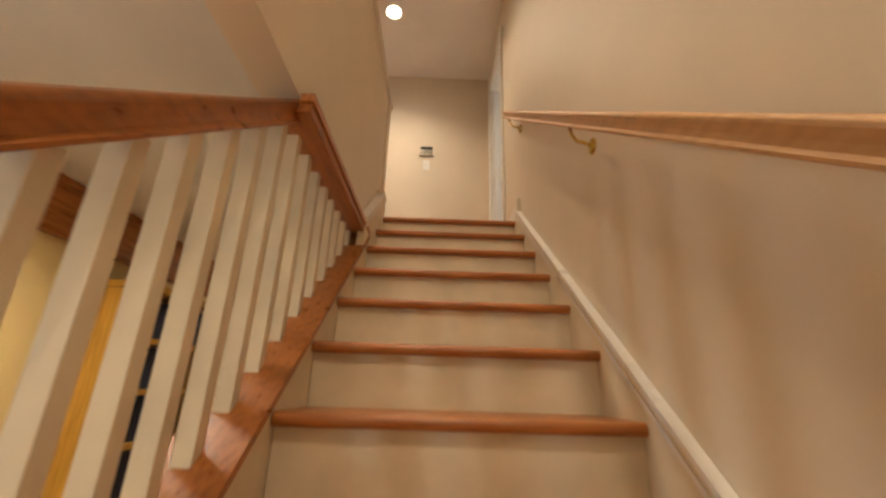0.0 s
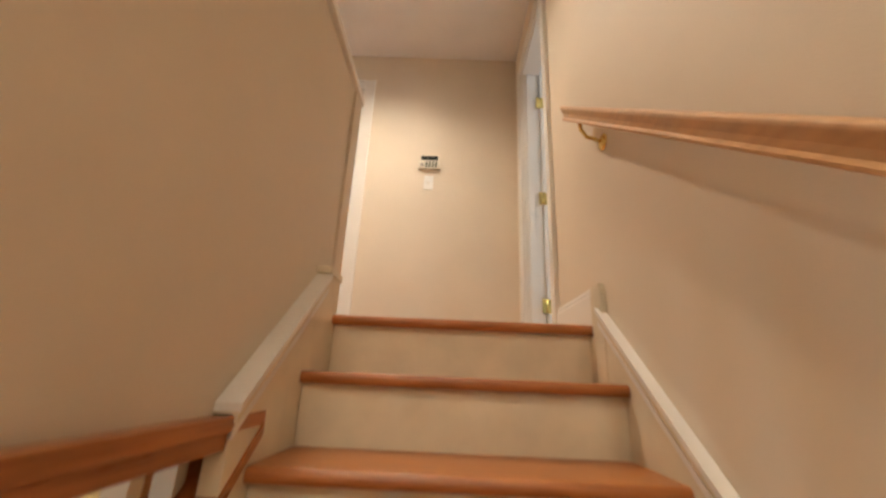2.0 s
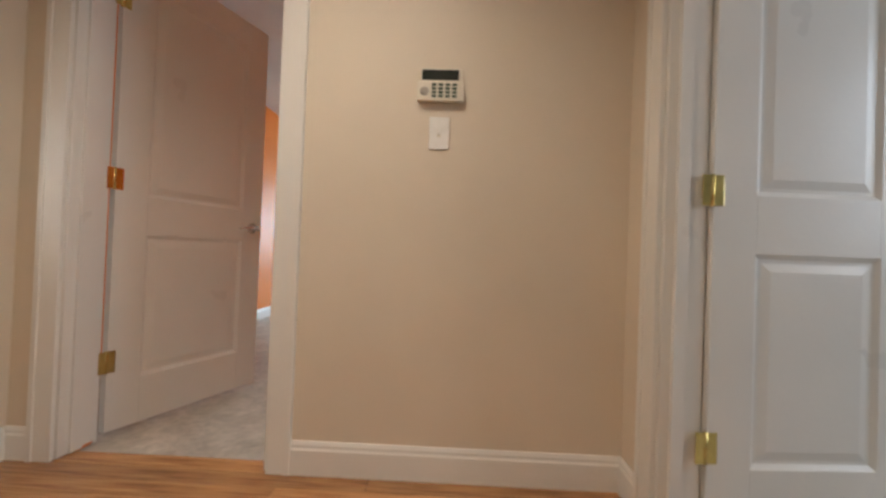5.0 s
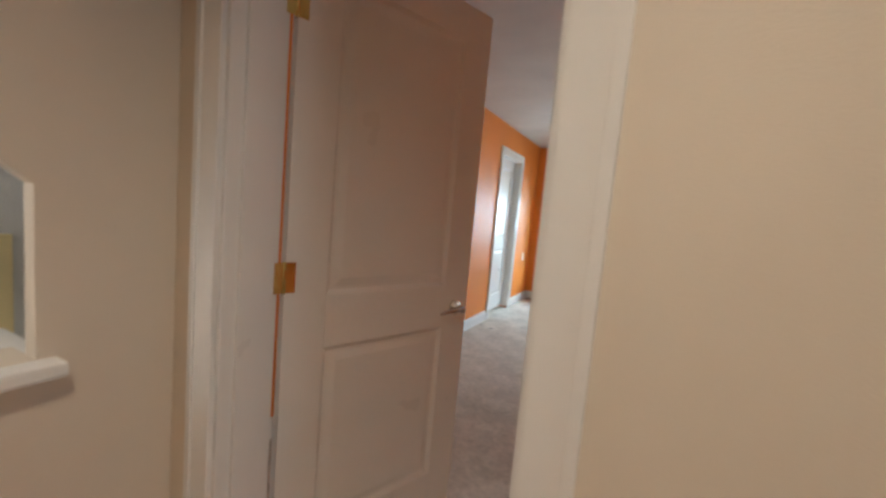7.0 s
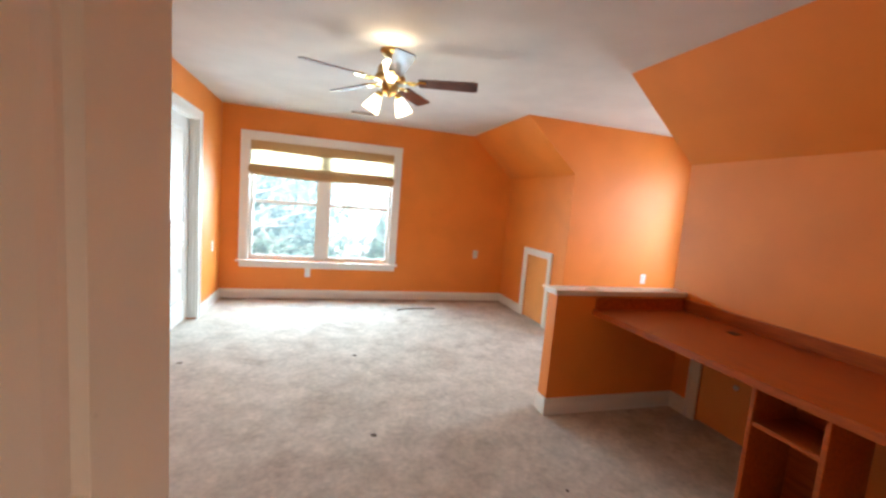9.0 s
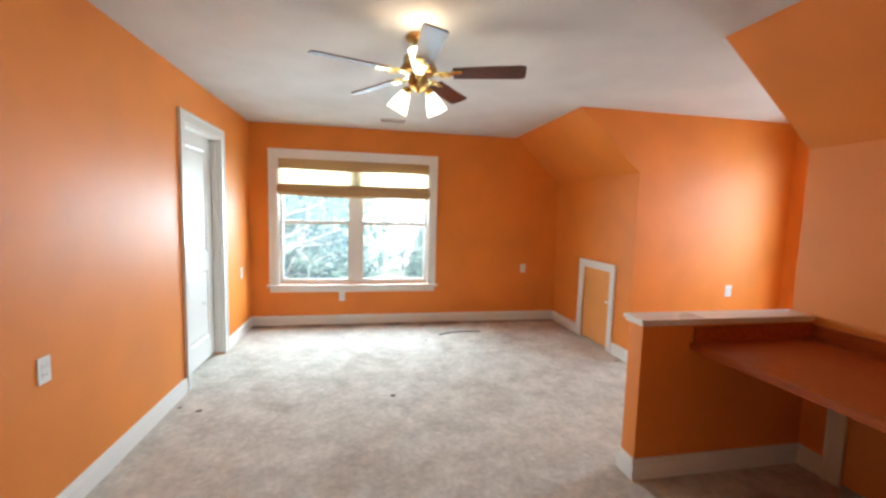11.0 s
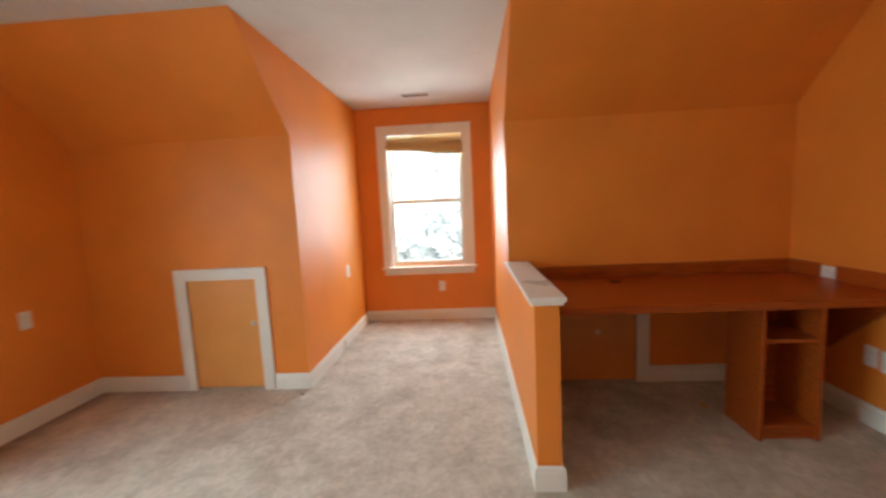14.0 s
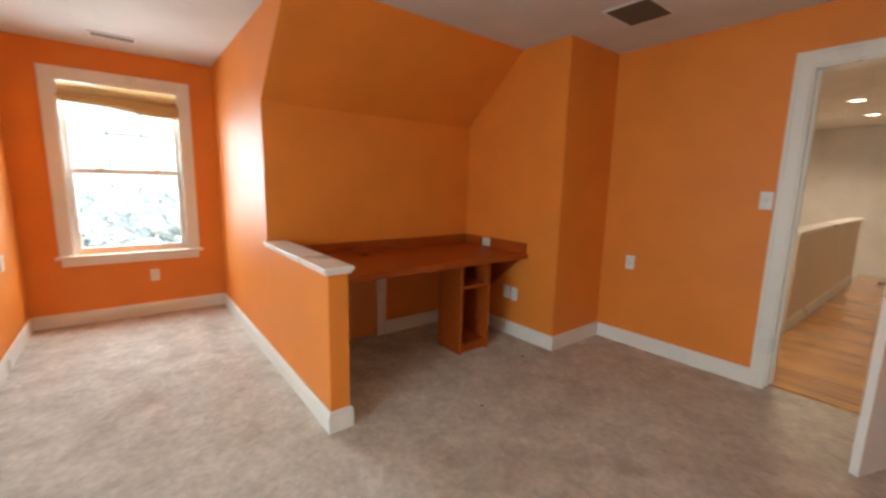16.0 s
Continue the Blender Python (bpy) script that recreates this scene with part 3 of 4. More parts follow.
# ---- windows ----
def window(name, m, w, z0, z1, n, depth, label, bar=0.0):
    """A double-hung window of n units; local x across, y outwards, z up from the floor; w is the opening's width."""
    d = thing(name, m, label, "window", kind="structure")
    h, c = w / 2, 0.088
    for s in (-1, 1):
        a, b = sorted((s * (h - 0.004), s * (h + c - 0.02)))
        part("casing", boxes((a, b, -0.018, -0.001, z0, z1 + c), (min(s * (h + c - 0.02), s * (h + c)), max(s * (h + c - 0.02), s * (h + c)), -0.025, -0.001, z0, z1 + c), bevel=0.002), WHITE, d)
    part("head_casing", boxes((-h + 0.005, h - 0.005, -0.018, -0.001, z1 - 0.004, z1 + c - 0.02), (-h + 0.005, h - 0.005, -0.024, -0.001, z1 + c - 0.02, z1 + c), bevel=0.002), WHITE, d)
    part("window_sill", boxes((-h - c - 0.025, h + c + 0.025, -0.055, -0.001, z0 - 0.026, z0 - 0.001), (-h, h, -0.001, depth, z0 - 0.026, z0 - 0.001), bevel=0.004), WHITE, d)
    part("apron", boxes((-h - c + 0.01, h + c - 0.01, -0.018, -0.001, z0 - 0.095, z0 - 0.027), bevel=0.002), WHITE, d)
    part("window_frame", boxes((-h, -h + 0.02, 0.001, depth, z0, z1), (h - 0.02, h, 0.001, depth, z0, z1), (-h + 0.02, h - 0.02, 0.001, depth, z1 - 0.02, z1)), WHITE, d)
    gap = 0.10
    uw = (w - 0.04 - gap * (n - 1)) / n
    zm = (z0 + z1) / 2 - 0.01
    for i in range(n):
        a = -h + 0.02 + i * (uw + gap)
        if i:
            part("mullion", boxes((a - gap, a, 0.058, depth, z0, z1 - 0.02), (a - gap + 0.025, a - 0.025, 0.048, 0.058, z0, z1 - 0.02), bevel=0.001), WHITE, d)
        for y, lo, hi in ((0.055, z0 + 0.001, zm + 0.02), (0.092, zm - 0.02, z1 - 0.021)):
            s = part("sash", boxes((a, a + 0.042, y, y + 0.034, lo, hi), (a + uw - 0.042, a + uw, y, y + 0.034, lo, hi), (a + 0.042, a + uw - 0.042, y, y + 0.034, lo, lo + (0.055 if lo < zm - 0.1 else 0.036)), (a + 0.042, a + uw - 0.042, y, y + 0.034, hi - 0.036, hi), bevel=0.001), WHITE, d)
            g = part("pane", boxes((a + 0.040, a + uw - 0.040, y + 0.015, y + 0.019, lo + 0.03, hi - 0.03)), GLASS, s)
            g.visible_shadow = False
            if bar and lo > zm - 0.1:
                part("muntin", boxes((a + 0.042, a + uw - 0.042, y + 0.009, y + 0.026, bar - 0.006, bar + 0.006)), MUNTIN, s)
                for third in (1, 2):
                    xm = a + 0.042 + (uw - 0.084) * third / 3
                    part("muntin", boxes((xm - 0.0055, xm + 0.0055, y + 0.0095, y + 0.0255, lo + 0.036, hi - 0.036)), MUNTIN, s)
        part("sash_lock", boxes((a + uw * 0.27 - 0.025, a + uw * 0.27 + 0.025, 0.06, 0.085, zm + 0.02, zm + 0.032), bevel=0.002), BRASS, d)
        part("sash_lock", boxes((a + uw * 0.77 - 0.025, a + uw * 0.77 + 0.025, 0.06, 0.085, zm + 0.02, zm + 0.032), bevel=0.002), BRASS, d)
    return d


window("window_1", pose((wn0 + wn1) / 2, YN, 0), wn1 - wn0, wz0, wz1, 2, 0.13, "white double-hung twin window with a half-raised shade", bar=1.74)
window("window_2", pose(XD, (dw0 + dw1) / 2, 0, 0, 0, -90), dw1 - dw0, dwz0, dwz1, 1, 0.12, "white double-hung dormer window with a raised shade", bar=1.70)


def cloth(w, z0, z1, y, depth, waves, sag, tilt=0.0, seed=0):
    """A hanging strip of cloth with soft folds, as a thin closed solid."""
    rnd = random.Random(seed)
    ph = [rnd.uniform(0, 6) for _ in range(4)]
    bm = bmesh.new()
    nx, nz = 48, 10
    grid = []
    for side in (0, 1):
        rows = []
        for j in range(nz + 1):
            v = j / nz
            row = []
            for i in range(nx + 1):
                u = i / nx
                lowz = z0 + tilt * (u - 0.5) - sag * math.sin(math.pi * u) + 0.006 * math.sin(9 * u + ph[0])
                z = lowz + (z1 - lowz) * v
                bulge = depth * math.sin(math.pi * v) ** 0.7 * (1 + 0.25 * math.sin(5 * u + ph[1]) + 0.12 * math.sin(17 * u + ph[2]))
                bulge += 0.004 * math.sin(waves * v * 6.28 + 4 * u + ph[3])
                row.append(bm.verts.new(((u - 0.5) * w, y - bulge if side == 0 else y + 0.004 + bulge * 0.2, z)))
            rows.append(row)
        grid.append(rows)
    for side in (0, 1):
        for j in range(nz):
            for i in range(nx):
                bm.faces.new((grid[side][j][i], grid[side][j][i + 1], grid[side][j + 1][i + 1], grid[side][j + 1][i]))
    for i in range(nx):
        bm.faces.new((grid[0][0][i], grid[0][0][i + 1], grid[1][0][i + 1], grid[1][0][i]))
        bm.faces.new((grid[0][nz][i], grid[0][nz][i + 1], grid[1][nz][i + 1], grid[1][nz][i]))
    bmesh.ops.recalc_face_normals(bm, faces=bm.faces)
    for f in bm.faces:
        f.smooth = True
    return bm


s1 = thing("roman_shade", pose((wn0 + wn1) / 2, YN, 0), "tan linen roman shade drawn half up in the window", "window shade")
part("valance", cloth(1.85, 1.885, 2.022, 0.028, 0.010, 1, 0.0, seed=1), LINEN, s1, "tan linen valance")
part("sheer_panel", cloth(1.83, 1.70, 1.90, 0.038, 0.004, 1, 0.0, seed=2), SHEER, s1, "sheer pale linen")
part("fold", cloth(1.86, 1.575, 1.715, 0.020, 0.024, 2, 0.014, seed=3), LINEN, s1)
part("fold", cloth(1.84, 1.60, 1.69, 0.036, 0.018, 1, 0.008, seed=4), LINEN, s1)
s2 = thing("roman_shade", pose(XD, (dw0 + dw1) / 2, 0, 0, 0, -90), "tan linen roman shade pulled up unevenly in the dormer window", "window shade")
part("valance", cloth(0.875, 1.99, 2.112, 0.026, 0.010, 1, 0.0, tilt=-0.03, seed=5), LINEN, s2)
part("fold", cloth(0.87, 1.905, 2.02, 0.018, 0.024, 2, 0.0, tilt=-0.085, seed=6), LINEN, s2)


# ---- stairs ----
def nose(y):
    return y * SLOPE


st = thing("staircase", pose(0, 0, 0), "straight flight with honey oak treads and painted risers", "stairs", kind="structure")
for k in range(0, STEPS + 1):
    y, z = -RUN * k, -RISE * k
    if k < STEPS:
        back = y + (0.086 if k == 0 else RUN + 0.026)
        bm = prism(((y + 0.012, z), (y + 0.004, z - 0.004), (y, z - 0.012), (y, z - 0.020), (y + 0.004, z - 0.028), (y + 0.012, z - 0.032), (back, z - 0.032), (back, z)), -0.001 if k else -0.0385, 0.861 if k else 0.878, "x")
        part("tread", bm, OAK, st)
        part("riser", boxes((0.0, 0.86, y + 0.026, y + 0.044, z - RISE + 0.0005, z - 0.0325)), RISER, st)
# moulded skirts
def skirt(x0, x1, lift, ya, yb, side, drop=0.35):
    s = thing("stair_skirt", pose(0, 0, 0), "painted skirt board with a moulded top edge beside the stairs", "skirt board", kind="structure")
    part("board", prism(((ya, nose(ya) + lift), (yb, nose(yb) + lift), (yb, nose(yb) - drop), (ya, nose(ya) - drop)), x0, x1, "x"), RISER, s)
    for a, b, off in ((0.004, 0.020, 0.014), (-0.016, 0.003, 0.009), (-0.042, -0.024, 0.006)):
        m0, m1 = (x0 - off, x1 - 0.001) if side < 0 else (x0 + 0.001, x1 + off)
        paint = RISER if a == -0.016 else WHITE
        part("moulding", prism(((ya, nose(ya) + lift + a), (yb, nose(yb) + lift + a), (yb, nose(yb) + lift + b), (ya, nose(ya) + lift + b)), m0, m1, "x"), paint, s)
    return s


skirt(0.861, 0.879, 0.075, -3.25, -0.06, -1)
skirt(-0.0395, -0.0015, 0.17, -0.56, -0.10, 1, 0.3)
solid("landing_skirt", boxes((-0.0395, -0.002, -0.10, 0.046, -0.40, 0.112), (-0.0395, 0.008, -0.11, 0.034, 0.112, 0.135), bevel=0.002), RISER, "painted skirt block at the head of the stairs", "skirt board")
solid("skirt_end_cap", boxes((0.857, 0.8795, -0.10, 0.046, -0.40, -0.034), (0.859, 0.8795, -0.085, -0.001, -0.034, 0.104), (0.8605, 0.8795, -0.075, -0.001, 0.1035, 0.126), bevel=0.003), RISER, "painted skirt block at the head of the stairs", "skirt board")
solid("stringer_wall", prism(((-0.36, nose(-0.36) + 0.012), (-3.3, nose(-3.3) + 0.012), (-3.3, LOW), (-0.36, LOW)), -0.14, -0.003, "x"), RISER, "painted closed stringer under the balusters", "stringer")
rail = thing("stair_railing", pose(0, 0, 0), "white square balusters under an oak handrail beside the stairs", "railing", kind="structure")
part("stringer_cap", prism(((-0.425, nose(-0.425) + 0.013), (-3.3, nose(-3.3) + 0.013), (-3.3, nose(-3.3) + 0.037), (-0.425, nose(-0.425) + 0.037)), -0.152, 0.004, "x"), OAK_Y, rail, "oak cap on the stringer")
LIFT = 0.815


def rail_profile(xc, ya, yb, lift, w=0.030, h=0.030):
    """A moulded rail that follows the stairs, rounded above and notched below."""
    half = ((0.62, -1.0), (0.80, -0.93), (0.85, -0.74), (0.72, -0.60), (0.60, -0.50), (0.66, -0.08), (0.96, 0.50), (1.05, 0.72), (0.96, 0.92), (0.50, 1.04))
    prof = [(-w * a, h * c) for a, c in half] + [(w * a, h * c) for a, c in reversed(half)]
    bm = bmesh.new()
    ends = []
    for y in (ya, yb):
        ends.append([bm.verts.new((xc + px, y, nose(y) + lift + pz * 1.27)) for px, pz in prof])
    for i in range(len(prof)):
        j = (i + 1) % len(prof)
        f = bm.faces.new((ends[0][i], ends[0][j], ends[1][j], ends[1][i]))
        f.smooth = 6 <= i <= 12
    bm.faces.new(ends[0]), bm.faces.new(ends[1])
    bmesh.ops.recalc_face_normals(bm, faces=bm.faces)
    return bm


part("handrail", rail_profile(-0.078, -3.3, -1.40, LIFT, 0.034, 0.032), OAK_Y, rail, "oak handrail")
y = -0.555
while y > -3.25:
    base = nose(y) + 0.036
    top = min(-0.330, nose(y) + LIFT - 0.038)
    if top - base > 0.03:
        part("baluster", prism(((y - 0.016, base - 0.016 * SLOPE), (y + 0.016, base + 0.016 * SLOPE), (y + 0.016, top), (y - 0.016, top)), -0.113, -0.074, "x"), RISER, rail)
    y -= 0.112
solid("soffit_trim", boxes((-0.150, -0.006, -1.465, -0.40, -0.330, -0.286), (-0.0385, 0.002, -1.475, -0.42, -0.30, -0.272), bevel=0.004), OAK_Y, "stained oak trim along the wall's lower edge", "trim")
# wall rail
wr = thing("wall_handrail", pose(0.805, -0.05, 0.77), "pale oak handrail on brass brackets along the wall", "handrail")
part("rail", moved(rail_profile(0.805, -2.75, -0.05, 0.825, 0.027, 0.026), Matrix.Translation((-0.805, 0.05, -0.77))), OAK_PALE, wr)
for yb in (-0.17, -1.24, -2.30):
    zb = nose(yb) + 0.825 - 0.035
    o = Vector((0.805, -0.05, 0.77))
    b = part("bracket", tube([Vector(p) - o for p in ((0.805, yb, zb), (0.806, yb, zb - 0.025), (0.825, yb, zb - 0.052), (0.85, yb, zb - 0.058), (0.872, yb, zb - 0.07))], 0.0065), BRASS, wr, "brass rail bracket")
    part("rosette", turned(((0.030, 0), (0.030, 0.004), (0.022, 0.010), (0.010, 0.013)), 18, Matrix.Translation(Vector((0.8795, yb, zb - 0.07)) - o) @ Matrix.Rotation(radians(-90), 4, "Y")), BRASS, b)


# ---- lamps ----
def downlight(x, y, z, power, label):
    d = thing("downlight", pose(x, y, z), label, "ceiling light", "recessed downlights")
    part("trim_ring", turned(((0.095, -0.001), (0.095, -0.006), (0.080, -0.009), (0.072, -0.004), (0.072, -0.001)), 28), PLASTIC, d)
    part("lens", turned(((0.070, -0.0015), (0.070, -0.003), (0.05, -0.004)), 24), LENS, d, "glowing lamp lens")
    spot(x, y, z - 0.03, power)
    return d


for x, y, power in ((-0.15, 0.56, 17.5), (-0.10, -2.04, 12), (-0.10, -3.4, 8)):
    downlight(x, y, CZ, power, "lit recessed downlight in the hall ceiling")
# extra downlight added out of view to brighten the stairwell
downlight(0.64, -3.35, CZ, 20, "unseen downlight added to light the stairs")
for x, y in ((-0.83, -1.15), (-0.83, -2.9), (-0.83, 0.5)):
    downlight(x, y, -0.21, 7, "lit recessed downlight in the lower ceiling")

# ceiling fan
FX, FY = -0.28, 4.55
fan = thing("ceiling_fan", pose(FX, FY, CZ), "antique brass ceiling fan with five dark blades and lit glass shades", "ceiling fan")
part("canopy", turned(((0.075, -0.001), (0.078, -0.012), (0.070, -0.03), (0.045, -0.05), (0.016, -0.056)), 28), ANTIQUE, fan)
part("downrod", turned(((0.013, -0.05), (0.013, -0.11)), 14), ANTIQUE, fan)
part("motor_housing", turned(((0.03, -0.095), (0.075, -0.105), (0.088, -0.12), (0.090, -0.165), (0.105, -0.175), (0.108, -0.195), (0.085, -0.21), (0.05, -0.215)), 32), ANTIQUE, fan)
part("switch_housing", turned(((0.045, -0.214), (0.058, -0.225), (0.058, -0.275), (0.045, -0.29), (0.02, -0.30), (0.008, -0.315)), 28), ANTIQUE, fan)
for i in range(5):
    m = Matrix.Rotation(radians(-18 + 72 * i), 4, "Z")
    arm = part("blade_iron", moved(boxes((0.085, 0.20, -0.016, 0.016, -0.212, -0.206), (0.19, 0.25, -0.04, 0.04, -0.210, -0.205), bevel=0.002), m), BRASS, fan, "brass blade bracket")
    for sy in (-1, 1):
        loop = tube([(0.150 + 0.030 * math.cos(a * 0.3927), sy * 0.021 + 0.018 * math.sin(a * 0.3927), -0.213) for a in range(17)], 0.0045, 6)
        part("scroll", moved(loop, m), BRASS, arm)
    bl = prism(((0.20, -0.050), (0.58, -0.062), (0.605, -0.050), (0.605, 0.050), (0.58, 0.062), (0.20, 0.050)), -0.004, 0.004, "z")
    moved(bl, m @ Matrix.Translation((0, 0, -0.206)) @ Matrix.Rotation(radians(-13), 4, "X"))
    part("blade", bl, BLADE, fan, "dark walnut fan blade")


def shade(az, tilt, r, z, power):
    """One lit glass shade on its arm; tilt is measured from straight down."""
    m = Matrix.Rotation(radians(az), 4, "Z") @ Matrix.Translation((r, 0, z)) @ Matrix.Rotation(radians(-tilt), 4, "Y")
    a = part("lamp_arm", moved(tube(((-0.05, 0, 0.03), (-0.02, 0, 0.02), (0, 0, 0.0)), 0.009), m), BRASS, fan)
    part("socket", moved(turned(((0.018, 0.01), (0.024, 0.0), (0.024, -0.025), (0.018, -0.03)), 18), m), BRASS, a)
    part("glass_shade", moved(turned(((0.026, -0.02), (0.036, -0.045), (0.050, -0.085), (0.060, -0.125), (0.063, -0.135), (0.058, -0.130), (0.03, -0.06)), 24), m), FROST, fan, "lit frosted tulip glass shade")
    p = Matrix.Translation((FX, FY, CZ)) @ m @ Vector((0, 0, -0.165))
    bulb(p.x, p.y, p.z, power)


shade(25, 30, 0.070, -0.285, 0.46)
shade(150, 30, 0.070, -0.285, 0.46)
shade(-95, 140, 0.085, -0.245, 0.17)

# ---- half wall, desk ----
solid("half_wall_room", boxes((0.885, XE, 4.03, DS - 0.0005, -0.05, 0.845)), ORANGE, "orange painted half wall between desk and dormer", "half wall")
solid("half_wall_room_cap", boxes((0.858, XE - 0.001, 4.003, DS + 0.027, 0.862, 0.884), (0.868, XE - 0.001, 4.013, DS + 0.017, 0.8455, 0.863), bevel=0.005), WHITE, "white painted moulded cap on the half wall", "trim")
X1, Y0, Y1, TOP = 1.185, 2.252, 4.028, 0.748
desk = thing("built_in_desk", pose(1.6, 3.1, 0), "cherry-stained built-in desk with backsplash and shelf pedestal", "desk")


def dpart(name, *bs, mtl=CHERRY, bevel=0.003, label="", parent=None):
    return part(name, moved(boxes(*bs, bevel=bevel), Matrix.Translation((-1.6, -3.1, 0))), mtl, parent or desk, label)


dpart("desktop", (X1, XE - 0.002, Y0, Y1, TOP - 0.034, TOP))
dpart("edge_band", (X1 - 0.006, X1 - 0.0005, Y0, Y1, TOP - 0.040, TOP - 0.001))
dpart("backsplash", (XE - 0.022, XE - 0.002, Y0 + 0.001, Y1 - 0.001, TOP + 0.0005, TOP + 0.085))
dpart("side_splash", (X1 + 0.01, XE - 0.023, Y1 - 0.021, Y1 - 0.001, TOP + 0.0005, TOP + 0.085))
dpart("side_splash", (1.742, XE - 0.023, Y0 + 0.001, Y0 + 0.021, TOP + 0.0005, TOP + 0.085))
dpart("side_splash", (X1 + 0.012, 1.622, Y0 + 0.001, Y0 + 0.021, TOP + 0.0005, TOP + 0.085))
dpart("grommet", (1.765, 1.83, 3.44, 3.505, TOP + 0.0005, TOP + 0.004), mtl=BLACK, label="black cable grommet")
dpart("side_panel", (1.238, 1.525, 2.918, 2.938, CF, TOP - 0.035))
dpart("side_panel", (1.238, 1.525, 2.632, 2.652, CF, TOP - 0.035))
dpart("shelf", (1.243, 1.516, 2.653, 2.917, 0.514, 0.534))
dpart("bottom_shelf", (1.243, 1.516, 2.653, 2.917, 0.045, 0.065))
dpart("toe_kick", (1.262, 1.280, 2.653, 2.917, CF, 0.0445))
dpart("back_panel", (1.517, 1.525, 2.653, 2.917, 0.045, TOP - 0.036))


# thin cherry-coloured triangle against the box wall, below the desktop
def wedge_under_desk():
    b = prism(((X1 + 0.05, TOP - 0.036), (1.68, TOP - 0.036), (1.68, 0.33), (1.66, 0.33)), 2.2515, 2.271, "y")
    part("wedge", moved(b, Matrix.Translation((-1.6, -3.1, 0))), CHERRY, desk)


wedge_under_desk()


# ---- outlets, switches, vents ----
def plate(m, kind, label, category):
    """A wall plate; local x across, z up, y out of the wall."""
    w = thing(kind, m, label, category, "wall plates")
    part("cover", boxes((-0.036, 0.036, 0.0005, 0.006, -0.058, 0.058), bevel=0.0022), PLASTIC, w)
    if kind == "light_switch":
        part("toggle", boxes((-0.005, 0.005, 0.0055, 0.016, -0.006, 0.012), bevel=0.001), PLASTIC, w)
        part("toggle_slot", boxes((-0.007, 0.007, 0.0055, 0.0068, -0.015, 0.015)), IVORY, w)
    else:
        for z in (-0.02, 0.02):
            s = part("socket", boxes((-0.016, 0.016, 0.0055, 0.0075, z - 0.014, z + 0.014), bevel=0.002), PLASTIC, w)
            part("slots", boxes((-0.008, -0.006, 0.0073, 0.0079, z - 0.005, z + 0.006), (0.006, 0.008, 0.0073, 0.0079, z - 0.005, z + 0.006)), BLACK, s)
    return w


OUT = "white plastic electrical outlet on an orange wall"
N, S, E_, W_ = 180, 0, 90, -90
plate(pose(-0.86, YN, 0.335, 0, 0, N), "outlet", "white plastic electrical outlet under the wide window", "outlet")
plate(pose(1.52, YN, 0.69, 0, 0, N), "outlet", OUT, "outlet")
plate(pose(XW, 6.92, 0.69, 0, 0, W_), "outlet", OUT, "outlet")
plate(pose(XW, 4.13, 0.70, 0, 0, W_), "outlet", OUT, "outlet")
plate(pose(3.09, DN, 0.69, 0, 0, N), "outlet", OUT, "outlet")
plate(pose(XD, 4.74, 0.374, 0, 0, E_), "outlet", "white plastic electrical outlet under the dormer window", "outlet")
plate(pose(1.404, 2.25, 0.368), "outlet", OUT, "outlet")
plate(pose(1.312, 2.25, 0.362), "outlet", OUT, "outlet")
plate(pose(1.682, 2.25, TOP + 0.038, 0, 90, 0), "outlet", "white plastic electrical outlet above the desk", "outlet")
plate(pose(0.628, YS, 0.697), "outlet", OUT, "outlet")
plate(pose(-0.236, YS, 1.253), "light_switch", "white plastic light switch beside the doorway", "light switch")
plate(pose(0.20, YH, 1.232, 0, 0, N), "light_switch", "white plastic light switch under the keypad", "light switch")

kp = thing("alarm_keypad", pose(0.20, YH, 1.40, 0, 0, N), "ivory alarm keypad with dark display on a cream wall", "keypad")
part("body", boxes((-0.082, 0.082, 0.0005, 0.026, -0.058, 0.010), (-0.076, 0.070, 0.0005, 0.020, 0.010, 0.058), bevel=0.004), IVORY, kp)
part("display", boxes((-0.064, 0.066, 0.0195, 0.0225, 0.016, 0.052), bevel=0.001), SCREEN, kp, "dark display strip")
part("speaker_grille", turned(((0.016, 0), (0.016, 0.001), (0.008, 0.0015)), 18, Matrix.Translation((0.055, 0.026, -0.026)) @ Matrix.Rotation(radians(-90), 4, "X")), VENT, kp)
for r in range(4):
    for c in range(4):
        part("key", boxes((0.022 - c * 0.024 - 0.008, 0.022 - c * 0.024 + 0.008, 0.0255, 0.029, -0.003 - r * 0.0135 - 0.0045, -0.003 - r * 0.0135 + 0.0045), bevel=0.001), KEYCAPS, kp)


